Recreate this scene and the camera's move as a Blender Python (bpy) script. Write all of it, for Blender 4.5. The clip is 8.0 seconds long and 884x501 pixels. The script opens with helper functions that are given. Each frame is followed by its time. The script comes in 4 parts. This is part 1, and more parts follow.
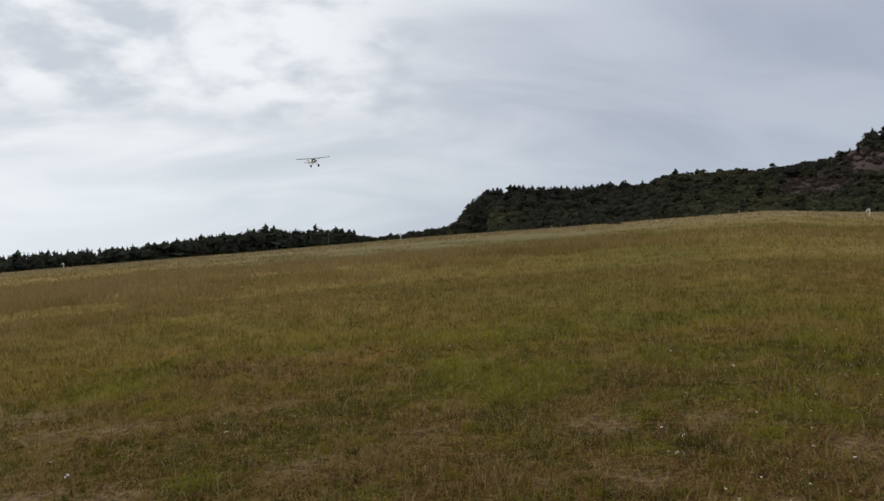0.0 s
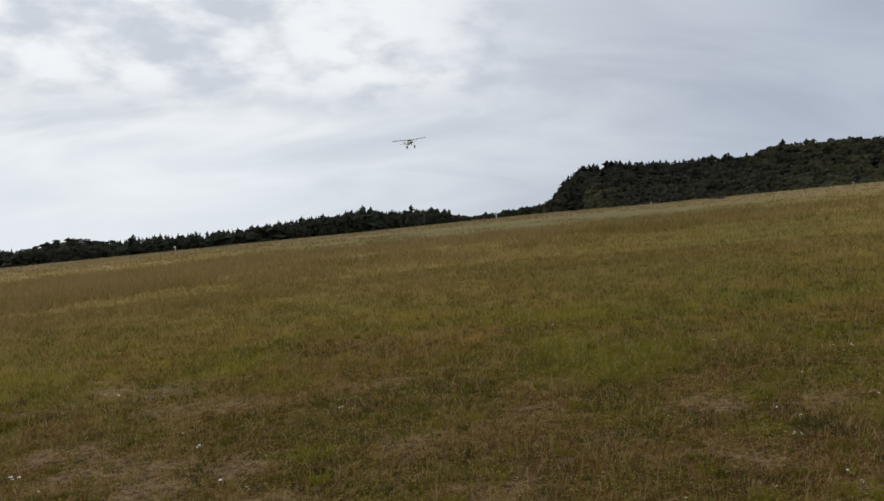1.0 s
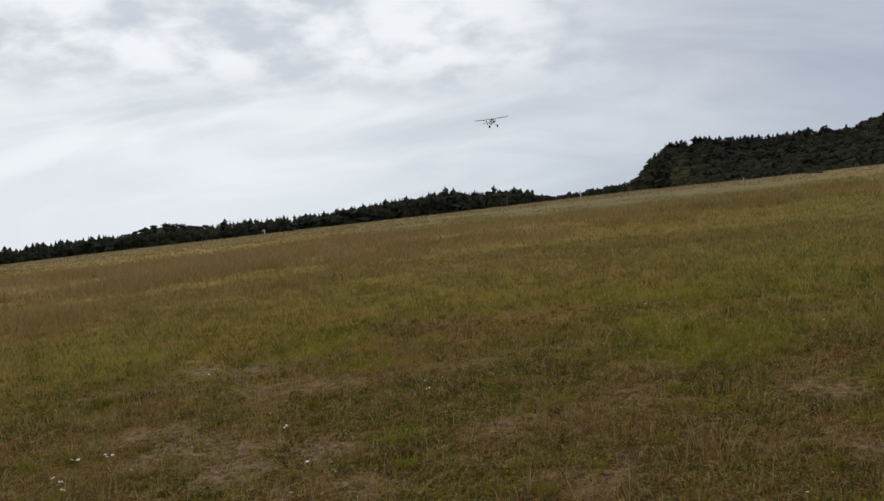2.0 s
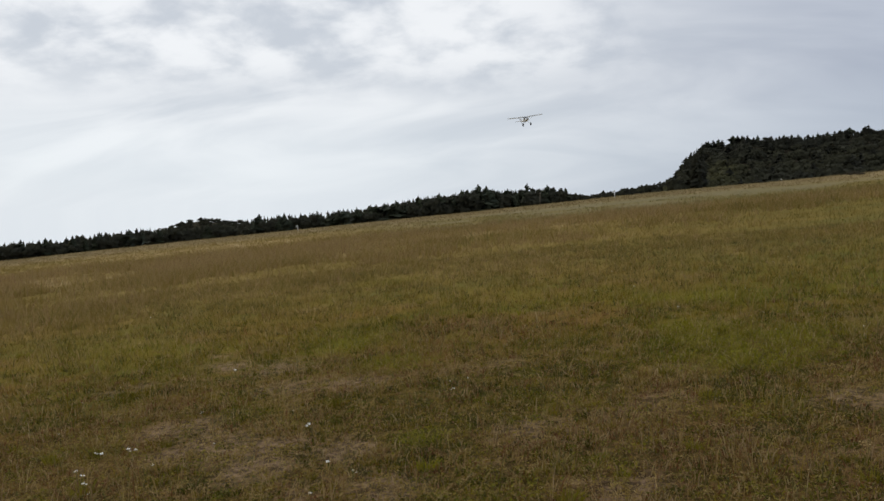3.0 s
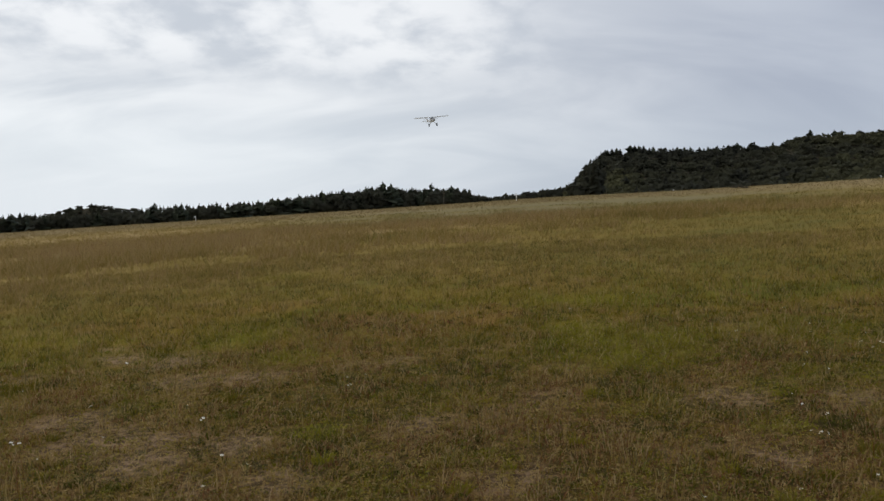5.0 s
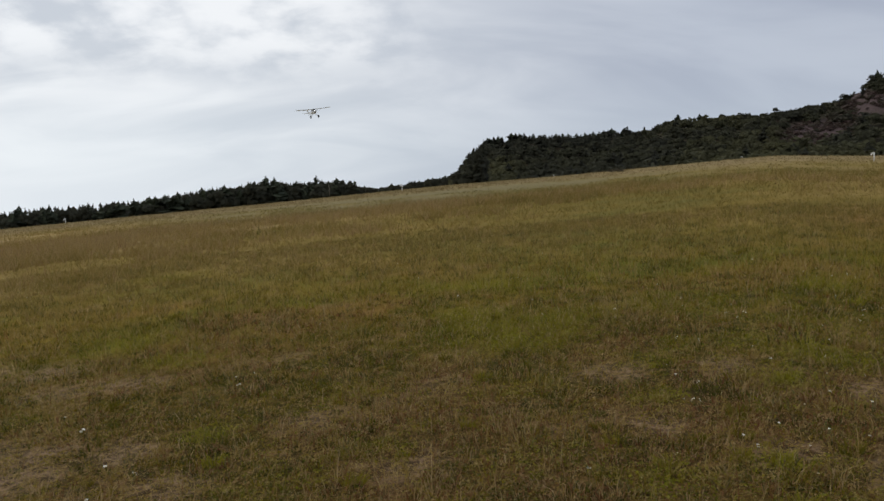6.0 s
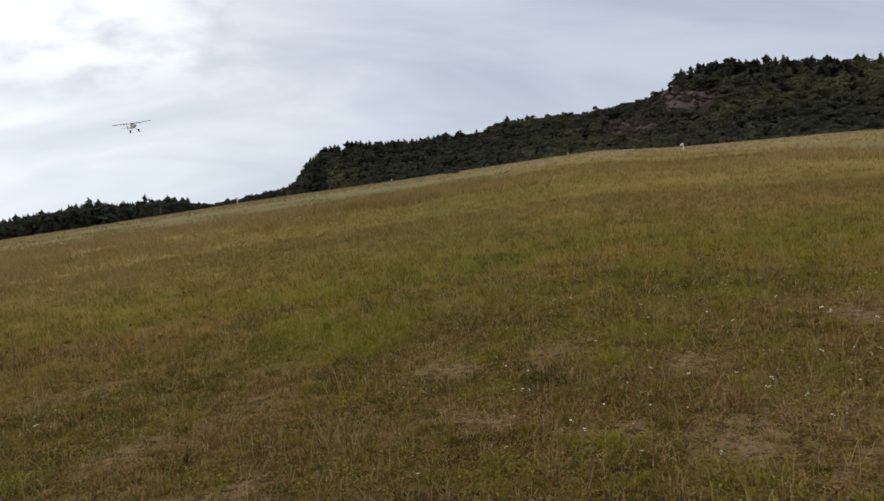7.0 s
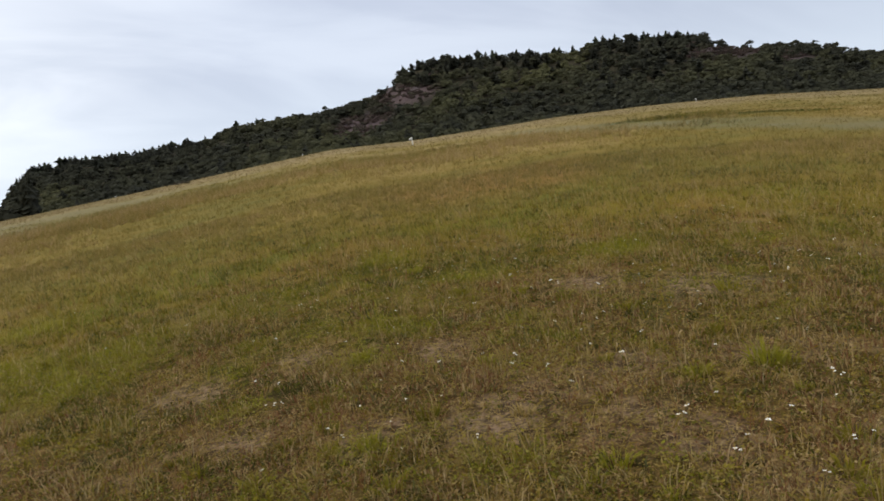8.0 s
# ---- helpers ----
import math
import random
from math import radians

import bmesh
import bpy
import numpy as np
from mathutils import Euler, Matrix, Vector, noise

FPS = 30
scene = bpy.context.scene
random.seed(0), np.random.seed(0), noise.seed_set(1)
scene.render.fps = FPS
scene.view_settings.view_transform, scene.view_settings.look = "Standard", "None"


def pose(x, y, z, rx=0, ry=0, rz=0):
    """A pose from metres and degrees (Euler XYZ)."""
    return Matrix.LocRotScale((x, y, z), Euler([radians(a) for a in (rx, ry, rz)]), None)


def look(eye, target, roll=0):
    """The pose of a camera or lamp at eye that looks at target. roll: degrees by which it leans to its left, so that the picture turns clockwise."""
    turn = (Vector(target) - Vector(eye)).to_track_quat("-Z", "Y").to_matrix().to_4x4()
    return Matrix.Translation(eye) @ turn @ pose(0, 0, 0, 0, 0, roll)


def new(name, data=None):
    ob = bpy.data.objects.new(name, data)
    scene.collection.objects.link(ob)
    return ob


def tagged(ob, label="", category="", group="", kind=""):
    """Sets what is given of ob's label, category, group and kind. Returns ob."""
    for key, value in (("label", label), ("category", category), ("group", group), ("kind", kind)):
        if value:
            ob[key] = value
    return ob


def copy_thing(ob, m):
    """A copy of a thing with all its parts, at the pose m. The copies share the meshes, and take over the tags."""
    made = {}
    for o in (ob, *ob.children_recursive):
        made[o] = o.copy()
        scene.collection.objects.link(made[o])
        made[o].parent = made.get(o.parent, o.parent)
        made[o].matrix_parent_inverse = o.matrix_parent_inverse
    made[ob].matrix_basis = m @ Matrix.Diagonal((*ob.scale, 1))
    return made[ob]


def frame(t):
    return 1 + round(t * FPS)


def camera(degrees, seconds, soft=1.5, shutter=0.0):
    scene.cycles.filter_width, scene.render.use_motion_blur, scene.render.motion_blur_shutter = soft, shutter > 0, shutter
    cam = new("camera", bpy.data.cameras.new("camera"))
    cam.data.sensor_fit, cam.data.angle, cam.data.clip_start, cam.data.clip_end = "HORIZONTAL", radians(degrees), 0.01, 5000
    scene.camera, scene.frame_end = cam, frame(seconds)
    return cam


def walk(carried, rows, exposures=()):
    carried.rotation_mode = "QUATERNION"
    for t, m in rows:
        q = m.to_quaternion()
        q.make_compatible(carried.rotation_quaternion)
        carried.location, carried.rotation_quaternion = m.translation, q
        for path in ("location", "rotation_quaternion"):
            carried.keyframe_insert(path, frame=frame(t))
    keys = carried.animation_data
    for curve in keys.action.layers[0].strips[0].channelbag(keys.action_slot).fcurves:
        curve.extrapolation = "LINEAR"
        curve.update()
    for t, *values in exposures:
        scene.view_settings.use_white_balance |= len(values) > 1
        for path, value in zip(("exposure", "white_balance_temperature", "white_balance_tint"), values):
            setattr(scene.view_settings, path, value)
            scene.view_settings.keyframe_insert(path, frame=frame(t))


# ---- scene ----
# ---- camera and walk ----
cam = camera(58.0, 8.0, soft=1.55, shutter=0.08)
EYE = 1.6
ROWS = [
    (0.0, 0.0, 0.0, 0.0, 0.0, -0.87, 0.01),
    (0.5, -0.049, -0.085, 0.010, 3.86, -1.10, 0.0),
    (1.0, -0.082, -0.102, 0.015, 6.80, -2.32, 1.0),
    (1.5, -0.140, 0.022, -0.023, 9.93, -2.72, 1.55),
    (2.0, -0.155, 0.135, -0.032, 12.73, -3.53, 1.90),
    (3.5, -0.121, 0.251, -0.030, 15.31, -3.62, 1.11),
    (4.0, -0.112, 0.232, -0.027, 13.50, -3.57, 0.25),
    (5.5, -0.086, 0.074, -0.005, 4.72, -4.01, -0.44),
    (6.0, -0.071, 0.074, -0.005, 0.07, -4.44, 0.82),
    (6.5, 0.009, 0.208, -0.055, -5.39, -4.51, 1.66),
    (7.0, 0.121, 0.309, -0.075, -11.35, -4.42, 4.03),
    (7.5, 0.144, 0.442, -0.104, -18.92, -5.52, 5.45),
    (8.0, 0.216, 0.462, -0.087, -30.10, -6.42, 8.47),
]
walk(cam, [(t, pose(x, y, EYE + z, 90 + pitch, roll, yaw)) for t, x, y, z, yaw, pitch, roll in ROWS],
     exposures=[(0.0, -0.05), (5.5, -0.05), (6.5, 0.05), (7.0, 0.20), (7.5, 0.34), (8.0, 0.54)])

# ---- light: an overcast day, the sun veiled high on the left ----
SUN_AZ, SUN_EL = -65.0, 42.0
sun = new("sun", bpy.data.lights.new("sun", "SUN"))
sun.data.energy, sun.data.angle, sun.data.color = 1.15, radians(13), (1.0, 0.95, 0.87)
a, e = radians(SUN_AZ), radians(SUN_EL)
sun.matrix_world = look((math.sin(a) * math.cos(e) * 50, math.cos(a) * math.cos(e) * 50, math.sin(e) * 50), (0, 0, 0))


class Nodes:
    """Short hand for building a node tree."""

    def __init__(self, tree):
        self.tree = tree
        tree.nodes.clear()

    def add(self, kind, **inputs):
        n = self.tree.nodes.new(kind)
        for k, v in inputs.items():
            self.put(n, k.replace("_", " "), v)
        return n

    def put(self, n, key, v):
        sock = n.inputs[int(key[1:])] if key[0] == "i" and key[1:].isdigit() else n.inputs[key]
        if isinstance(v, bpy.types.NodeSocket):
            self.tree.links.new(v, sock)
        elif isinstance(v, bpy.types.Node):
            self.tree.links.new(v.outputs[0], sock)
        else:
            sock.default_value = v

    def math(self, op, a, b=0.0, c=0.0):
        n = self.add("ShaderNodeMath", i0=a, i1=b, i2=c)
        n.operation = op
        return n.outputs[0]

    def vmath(self, op, a, b=(0, 0, 0)):
        n = self.add("ShaderNodeVectorMath", i0=a, i1=b)
        n.operation = op
        return n.outputs[0]

    def noise(self, vec, scale, detail=4.0, rough=0.55, distortion=0.0):
        return self.add("ShaderNodeTexNoise", Vector=vec, Scale=scale, Detail=detail, Roughness=rough, Distortion=distortion).outputs[0]

    def step(self, x, lo, hi, a=0.0, b=1.0):
        n = self.add("ShaderNodeMapRange", i0=x, i1=lo, i2=hi, i3=a, i4=b)
        n.interpolation_type = "SMOOTHSTEP"
        return n.outputs[0]

    def mix(self, f, a, b):
        n = self.add("ShaderNodeMix")
        n.data_type = "RGBA"
        for key, v in ((0, f), (6, a), (7, b)):
            self.put(n, f"i{key}", (*v, 1) if isinstance(v, tuple) and len(v) == 3 else v)
        return n.outputs[2]

    def attr(self, name):
        n = self.add("ShaderNodeAttribute")
        n.attribute_name = name
        return n.outputs["Fac"]


def make_world():
    world = bpy.data.worlds.new("sky")
    scene.world = world
    world.use_nodes = True
    n = Nodes(world.node_tree)
    way = n.add("ShaderNodeTexCoord").outputs["Generated"]
    xyz = n.add("ShaderNodeSeparateXYZ", i0=way)
    x, y, z = xyz.outputs
    # the cloud deck, seen in perspective
    steep = n.math("ADD", n.math("MAXIMUM", z, 0.0), 0.34)
    heaps = n.add("ShaderNodeCombineXYZ", i0=n.math("DIVIDE", x, steep), i1=n.math("DIVIDE", y, steep), i2=0.0).outputs[0]
    puffs = n.noise(heaps, 6.0, 6.0, 0.54, 0.15)
    large = n.noise(n.vmath("ADD", heaps, (3.1, 7.7, 0)), 2.3, 3.0, 0.5)
    streak_map = n.add("ShaderNodeMapping", Vector=heaps, Rotation=(0, 0, radians(66)), Scale=(1.1, 2.6, 1.0)).outputs[0]
    streaks = n.noise(streak_map, 1.15, 5.0, 0.5, 0.6)
    lumps = n.step(n.math("ADD", n.math("MULTIPLY", puffs, 0.7), n.math("MULTIPLY", large, 0.4)), 0.42, 0.64)
    veil = n.step(streaks, 0.3, 0.7)
    broken = n.math("MULTIPLY", n.step(x, 0.06, -0.14), n.step(z, 0.10, 0.19))
    grey = lambda v: n.add("ShaderNodeCombineColor", i0=v, i1=v, i2=v).outputs[0]
    cover = n.add("ShaderNodeSeparateColor", i0=n.mix(broken, grey(veil), grey(lumps))).outputs[0]
    dim = n.step(x, -0.22, 0.34)
    dark = n.mix(dim, (0.62, 0.665, 0.73), (0.415, 0.46, 0.56))
    light = n.mix(dim, (0.95, 0.97, 0.995), (0.53, 0.578, 0.67))
    colour = n.mix(cover, dark, light)
    colour = n.mix(n.step(x, 0.42, 0.85, 0.0, 0.8), colour, n.mix(cover, (0.36, 0.40, 0.49), (0.42, 0.465, 0.555)))
    low = n.mix(n.step(x, -0.5, 0.12), (0.83, 0.90, 0.965), (0.52, 0.59, 0.685))
    colour = n.mix(n.step(z, 0.16, 0.0, 0.0, 0.75), colour, low)
    sky = n.add("ShaderNodeTexSky")
    sky.sky_type, sky.sun_disc, sky.sun_elevation, sky.sun_rotation = "NISHITA", False, radians(SUN_EL), radians(SUN_AZ)
    clear = n.add("ShaderNodeBackground", Color=sky.outputs[0], Strength=0.08).outputs[0]
    cloud = n.add("ShaderNodeBackground", Color=colour, Strength=1.0).outputs[0]
    both = n.add("ShaderNodeMixShader", i0=0.93, i1=clear, i2=cloud).outputs[0]
    n.add("ShaderNodeOutputWorld", Surface=both)


make_world()


# ---- the lie of the land ----
def smooth(x, lo, hi):
    t = np.clip((np.asarray(x, float) - lo) / (hi - lo), 0, 1)
    return t * t * (3 - 2 * t)


GRID = np.random.RandomState(7).rand(256, 256)


def vnoise(x, y):
    x, y = np.asarray(x, float), np.asarray(y, float)
    xi, yi = np.floor(x).astype(int), np.floor(y).astype(int)
    fx, fy = x - xi, y - yi
    fx, fy = fx * fx * (3 - 2 * fx), fy * fy * (3 - 2 * fy)
    g = lambda i, j: GRID[(xi + i) % 256, (yi + j) % 256]
    return (g(0, 0) * (1 - fx) + g(1, 0) * fx) * (1 - fy) + (g(0, 1) * (1 - fx) + g(1, 1) * fx) * fy


def fbm(x, y, scale, octaves=4, seed=0.0):
    total, amp, norm = 0.0, 1.0, 0.0
    for k in range(octaves):
        total = total + amp * vnoise(np.asarray(x) * scale + 17.3 * k + seed, np.asarray(y) * scale - 9.1 * k + seed * 1.7)
        norm, amp, scale = norm + amp, amp * 0.55, scale * 2.03
    return total / norm


# how high the field's crest stands, in degrees, by azimuth (0 ahead, plus to the right)
CREST = 110.0
_az = [-180, -120, -80, -44, -28, -13, 0, 8.5, 16, 22.5, 28, 39, 45, 52, 60, 75, 100, 140, 180]
_el = [0, -2.5, -3.6, -3.25, -2.1, -0.93, 0.2, 0.78, 1.38, 1.86, 1.66, 1.76, 1.56, 1.1, 0.2, -0.5, -0.9, -0.6, 0]
_fine = np.linspace(-200, 200, 1601)
_k = np.exp(-np.linspace(-2, 2, 17) ** 2)
_tab = np.convolve(np.pad(np.interp((_fine + 180) % 360 - 180, _az, _el), 8, mode="edge"), _k / _k.sum(), "valid")


def crest_el(az):
    return np.interp(az, _fine, _tab)


def ground(x, y):
    """Height of the field at x, y."""
    x, y = np.asarray(x, float), np.asarray(y, float)
    r, az = np.hypot(x, y), np.degrees(np.arctan2(x, y))
    el = crest_el(az)
    near = r * np.tan(np.radians(el) + EYE / CREST) + 0.05 * (fbm(x, y, 0.35, 3) - 0.5) * smooth(r, 0.5, 3)
    far = EYE + r * np.tan(np.radians(el - 0.9 * smooth(r, CREST, CREST + 160)))
    return np.where(r < CREST, near, far)


# places in the turf: x, y, radius
LUSH = [(0.6, 7.7, 1.05), (1.0, 8.1, 0.6), (0.2, 8.9, 0.55), (3.69, 3.3, 0.18), (2.77, 5.97, 0.4), (2.2, 5.35, 0.35), (4.11, 8.85, 0.45), (-3.76, 9.1, 0.7),
        (1.33, 5.2, 0.2), (1.61, 3.94, 0.2), (3.28, 3.42, 0.12), (4.17, 7.0, 0.45), (5.6, 6.5, 0.5), (-2.66, 7.9, 0.45), (-6.9, 9.5, 0.7), (-5.7, 16.6, 1.2),
        (-1.68, 5.3, 0.25), (0.5, 10.9, 0.7), (0.0, 11.2, 0.6)]
BARE = [(-3.28, 5.12, 0.5), (-3.79, 5.68, 0.4), (-5.37, 7.18, 0.4), (-4.07, 8.0, 0.5), (-2.8, 7.06, 0.4), (-2.77, 5.23, 0.35), (-2.16, 5.11, 0.35),
        (-1.6, 4.4, 0.3), (-4.8, 8.1, 0.4), (1.77, 4.08, 0.28), (2.2, 3.74, 0.35), (2.49, 3.85, 0.35), (2.64, 3.21, 0.3), (2.7, 2.85, 0.28), (1.97, 5.83, 0.3),
        (2.69, 5.14, 0.3), (3.2, 3.8, 0.3), (4.44, 5.66, 0.45), (4.88, 4.79, 0.5), (1.16, 6.02, 0.35), (-0.96, 5.39, 0.4), (-0.3, 4.37, 0.3), (-3.5, 7.0, 0.5),
        (-2.65, 4.78, 0.35), (1.21, 4.76, 0.3)]


def spots(x, y, places):
    total = np.zeros(np.shape(x))
    wob = 0.55 + 0.9 * fbm(x, y, 2.6, 3, 5.0)
    for px, py, pr in places:
        total = np.maximum(total, 1 - smooth(np.hypot(x - px, y - py) / (pr * wob), 0.35, 1.25))
    return total


def turf(x, y):
    """What grows at x, y: its hue (0 dark green, 0.45 olive, 0.85 straw), lush, tall, bare, red, strip and near, each from 0 to 1."""
    r, az = np.hypot(x, y), np.degrees(np.arctan2(x, y))
    left = 1 - smooth(az, -2, 22)
    n1, n2, n3 = fbm(x, y, 0.16, 4, 3.0), fbm(x, y, 0.6, 4, 8.0), fbm(x, y, 1.9, 3, 21.0)
    swing = lambda n: smooth(n, 0.3, 0.7) - 0.5
    far_left = 1 - smooth(az, -34, -14)
    edge = 21 + 7 * smooth(az, -26, -12) + 6 * (1 - left)
    tall = smooth(r + 16 * (n1 - 0.5), edge - 7, edge + 6) * (0.4 + 0.6 * left)
    strip = smooth(r, 40, 54) * (1 - smooth(r, 72, 90)) * (0.3 + 0.7 * smooth(n1, 0.35, 0.6)) * (1 - 0.7 * smooth(az, 8, 22)) * smooth(az, -26, -10)
    # a mown grey-green path and a rank dark green line across the far side
    path_x = np.interp(y, [-30, 17.4, 23.9, 32, 55, 75], [11, 25.5, 27.8, 29.7, 38.4, 46])
    path = (1 - smooth(np.abs(x - path_x), 1.2, 4.2)) * (1 - smooth(y, 48, 66)) * (0.55 + 0.45 * smooth(n2, 0.3, 0.6))
    strip = np.maximum(strip, path)
    along = np.clip(((x - 36.6) * -2.8 + (y - 25.7) * 11) / 128.8, 0, 1)
    rank = (1 - smooth(np.hypot(x - 36.6 + 2.8 * along, y - 25.7 - 11 * along), 0.7, 2.0)) * (0.6 + 0.4 * smooth(n2, 0.3, 0.6))
    bare = np.maximum(spots(x, y, BARE), 0.6 * smooth(n2 * 0.35 + n3 * 0.65, 0.58, 0.70)) * (1 - smooth(r, 10, 18))
    lush = np.maximum(spots(x, y, LUSH), (0.3 + 0.25 * smooth(az, 0, 12)) * smooth(fbm(x, y, 2.1, 4, 50.0), 0.52, 0.68)) * (1 - 0.5 * smooth(r, 8, 14)) * (1 - 0.6 * smooth(r, 14, 30))
    n4 = fbm(x, y, 4.6, 3, 33.0)
    bare = bare * np.clip(0.35 + 1.9 * (fbm(x, y, 5.5, 3, 61.0) - 0.22), 0.2, 1)
    lush = lush * np.clip(0.4 + 2.0 * (fbm(x, y, 4.0, 3, 66.0) - 0.22), 0.3, 1)
    close = 1 - smooth(r, 5, 13)
    hue = 0.45 + 0.34 * close * swing(n4) + (0.1 + 0.03 * close) * swing(n2) + (0.09 + 0.16 * close) * swing(n3) + 0.1 * swing(n1) - 0.04 * smooth(r, 6, 11) * (1 - smooth(r, 13, 22))
    hue = hue + 0.2 * smooth(r, 17, 36) * (0.3 + 0.7 * smooth(n1, 0.36, 0.6)) * (1 - 0.45 * smooth(r, 45, 80)) + 0.05 * smooth(az, 10, 24) * (1 - smooth(r, 5, 8)) + 0.04 * smooth(az, 16, 34) * smooth(r, 7, 14) + 0.1 * far_left * smooth(r, 15, 24)
    hue = hue - 0.06 * smooth(az, -4, 12) * (1 - smooth(az, 26, 42)) * (1 - smooth(r, 8, 14))
    hue = hue - 0.085 * smooth(az, -8, 12) * smooth(r, 8, 14) * (1 - 0.5 * smooth(r, 60, 85))
    hue = hue + 0.14 * smooth(r, 50, 75) * smooth(az, 4, 12) * (1 - smooth(az, 34, 42))
    hue = np.clip(hue - 0.12 * strip - 0.6 * rank, 0, 0.88)
    red = (smooth(fbm(x, y, 0.7, 4, 71.0), 0.45, 0.62) * 0.7 * (1 - smooth(r, 9, 19)) + 0.35 * smooth(az, 8, 26) * (1 - smooth(r, 4.5, 7)))
    red = np.clip(red + 0.9 * smooth(az, 22, 30) * (1 - smooth(az, 38, 44)) * smooth(r, 14.5, 18) * (1 - smooth(r, 22, 26)) * (0.35 + 0.65 * smooth(n2, 0.35, 0.55)), 0, 1)
    stain = spots(x, y, [(-2.7, 10.1, 0.8)])
    red, hue = np.maximum(red, stain), hue * (1 - 0.6 * stain)
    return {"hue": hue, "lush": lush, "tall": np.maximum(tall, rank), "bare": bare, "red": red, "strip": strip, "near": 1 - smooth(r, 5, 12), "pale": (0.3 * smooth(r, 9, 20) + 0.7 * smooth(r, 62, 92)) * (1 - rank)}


# ---- materials ----
def material(name):
    m = bpy.data.materials.new(name)
    m.use_nodes = True
    return m, Nodes(m.node_tree)


def finish(n, colour, rough, bump=None, strength=0.3, distance=0.02, through_light=0.0, spec=0.3, metal=0.0):
    b = n.add("ShaderNodeBsdfPrincipled", Base_Color=colour, Roughness=rough, Metallic=metal)
    b.inputs["Specular IOR Level"].default_value = spec
    if bump is not None:
        n.put(b, "Normal", n.add("ShaderNodeBump", Strength=strength, Distance=distance, Height=bump).outputs[0])
    out = b.outputs[0]
    if through_light:
        t = n.add("ShaderNodeBsdfTranslucent", Color=colour).outputs[0]
        out = n.add("ShaderNodeMixShader", i0=through_light, i1=out, i2=t).outputs[0]
    n.add("ShaderNodeOutputMaterial", Surface=out)


def turf_colour(n, hue, lush=0.72):
    ramp = n.add("ShaderNodeValToRGB", Fac=hue)
    stops = ((0.0, 0.048, 0.049, 0.009), (0.25, 0.114, 0.104, 0.011), (0.45, 0.186, 0.128, 0.014), (0.65, 0.268, 0.185, 0.048), (0.85, 0.385, 0.276, 0.120), (1.0, 0.158, 0.066, 0.028))
    while len(ramp.color_ramp.elements) < len(stops):
        ramp.color_ramp.elements.new(0.5)
    for el, (p, r, g, b) in zip(ramp.color_ramp.elements, stops):
        el.position, el.color = p, (r, g, b, 1)
    c = n.mix(n.math("MULTIPLY", n.attr("strip"), 0.6), ramp.outputs[0], (0.15, 0.148, 0.088))
    # dry tan crest grass, plus a greying with distance put into the colour
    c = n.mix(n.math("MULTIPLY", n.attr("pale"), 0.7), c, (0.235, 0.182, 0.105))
    return n.mix(n.math("MULTIPLY", n.attr("lush"), lush), c, (0.235, 0.225, 0.016))


def make_ground_mat():
    m, n = material("turf and soil")
    pos = n.add("ShaderNodeNewGeometry").outputs["Position"]
    grain = n.noise(pos, 42.0, 6.0, 0.68)
    clods = n.noise(pos, 11.0, 6.0, 0.7)
    tufts = n.noise(pos, 2.2, 6.0, 0.66)
    wide = n.noise(pos, 0.21, 5.0, 0.6)
    hue = n.math("ADD", n.attr("hue"), n.math("MULTIPLY", n.math("SUBTRACT", tufts, 0.5), n.math("ADD", n.math("MULTIPLY", n.attr("near"), 0.55), 0.28)))
    hue = n.math("ADD", hue, n.math("MULTIPLY", n.math("SUBTRACT", wide, 0.5), 0.3))
    c = turf_colour(n, n.math("MINIMUM", n.math("MAXIMUM", hue, 0.05), 0.88), 0.4)
    c = n.mix(n.math("MULTIPLY", n.attr("red"), 0.58), c, (0.25, 0.115, 0.042))
    # pale end is dry thatch, dark end paints the shade in gaps between tufts
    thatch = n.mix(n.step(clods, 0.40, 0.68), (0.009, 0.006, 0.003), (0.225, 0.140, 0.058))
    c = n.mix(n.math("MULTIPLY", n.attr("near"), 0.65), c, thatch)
    soil = n.mix(n.step(clods, 0.38, 0.64), (0.068, 0.042, 0.026), (0.345, 0.232, 0.152))
    c = n.mix(n.math("MULTIPLY", n.attr("bare"), 0.8), c, soil)
    # low grain darkens the colour as shade between blades, less far off
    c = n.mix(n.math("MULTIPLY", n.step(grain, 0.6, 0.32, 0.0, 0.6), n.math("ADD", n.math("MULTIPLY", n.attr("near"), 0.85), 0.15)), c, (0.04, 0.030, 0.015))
    finish(n, c, 0.95, n.math("ADD", n.math("MULTIPLY", grain, 0.5), clods), 0.8, 0.03, spec=0.04)
    return m


def make_blade_mat():
    m, n = material("grass blades")
    rnd = n.add("ShaderNodeNewGeometry").outputs["Random Per Island"]
    c = turf_colour(n, n.attr("hue"))
    c = n.mix(n.math("MULTIPLY", n.step(rnd, 0.76, 1.0, 0.0, 0.7), n.math("ADD", n.math("MULTIPLY", n.attr("fleck"), 0.75), 0.25)), c, (0.47, 0.355, 0.20))
    c = n.mix(n.math("MULTIPLY", n.step(rnd, 0.16, 0.06, 0.0, 0.75), n.math("ADD", n.math("MULTIPLY", n.attr("fleck"), 0.6), 0.4)), c, (0.120, 0.122, 0.05))
    finish(n, c, 0.8, through_light=0.36, spec=0.06)
    return m


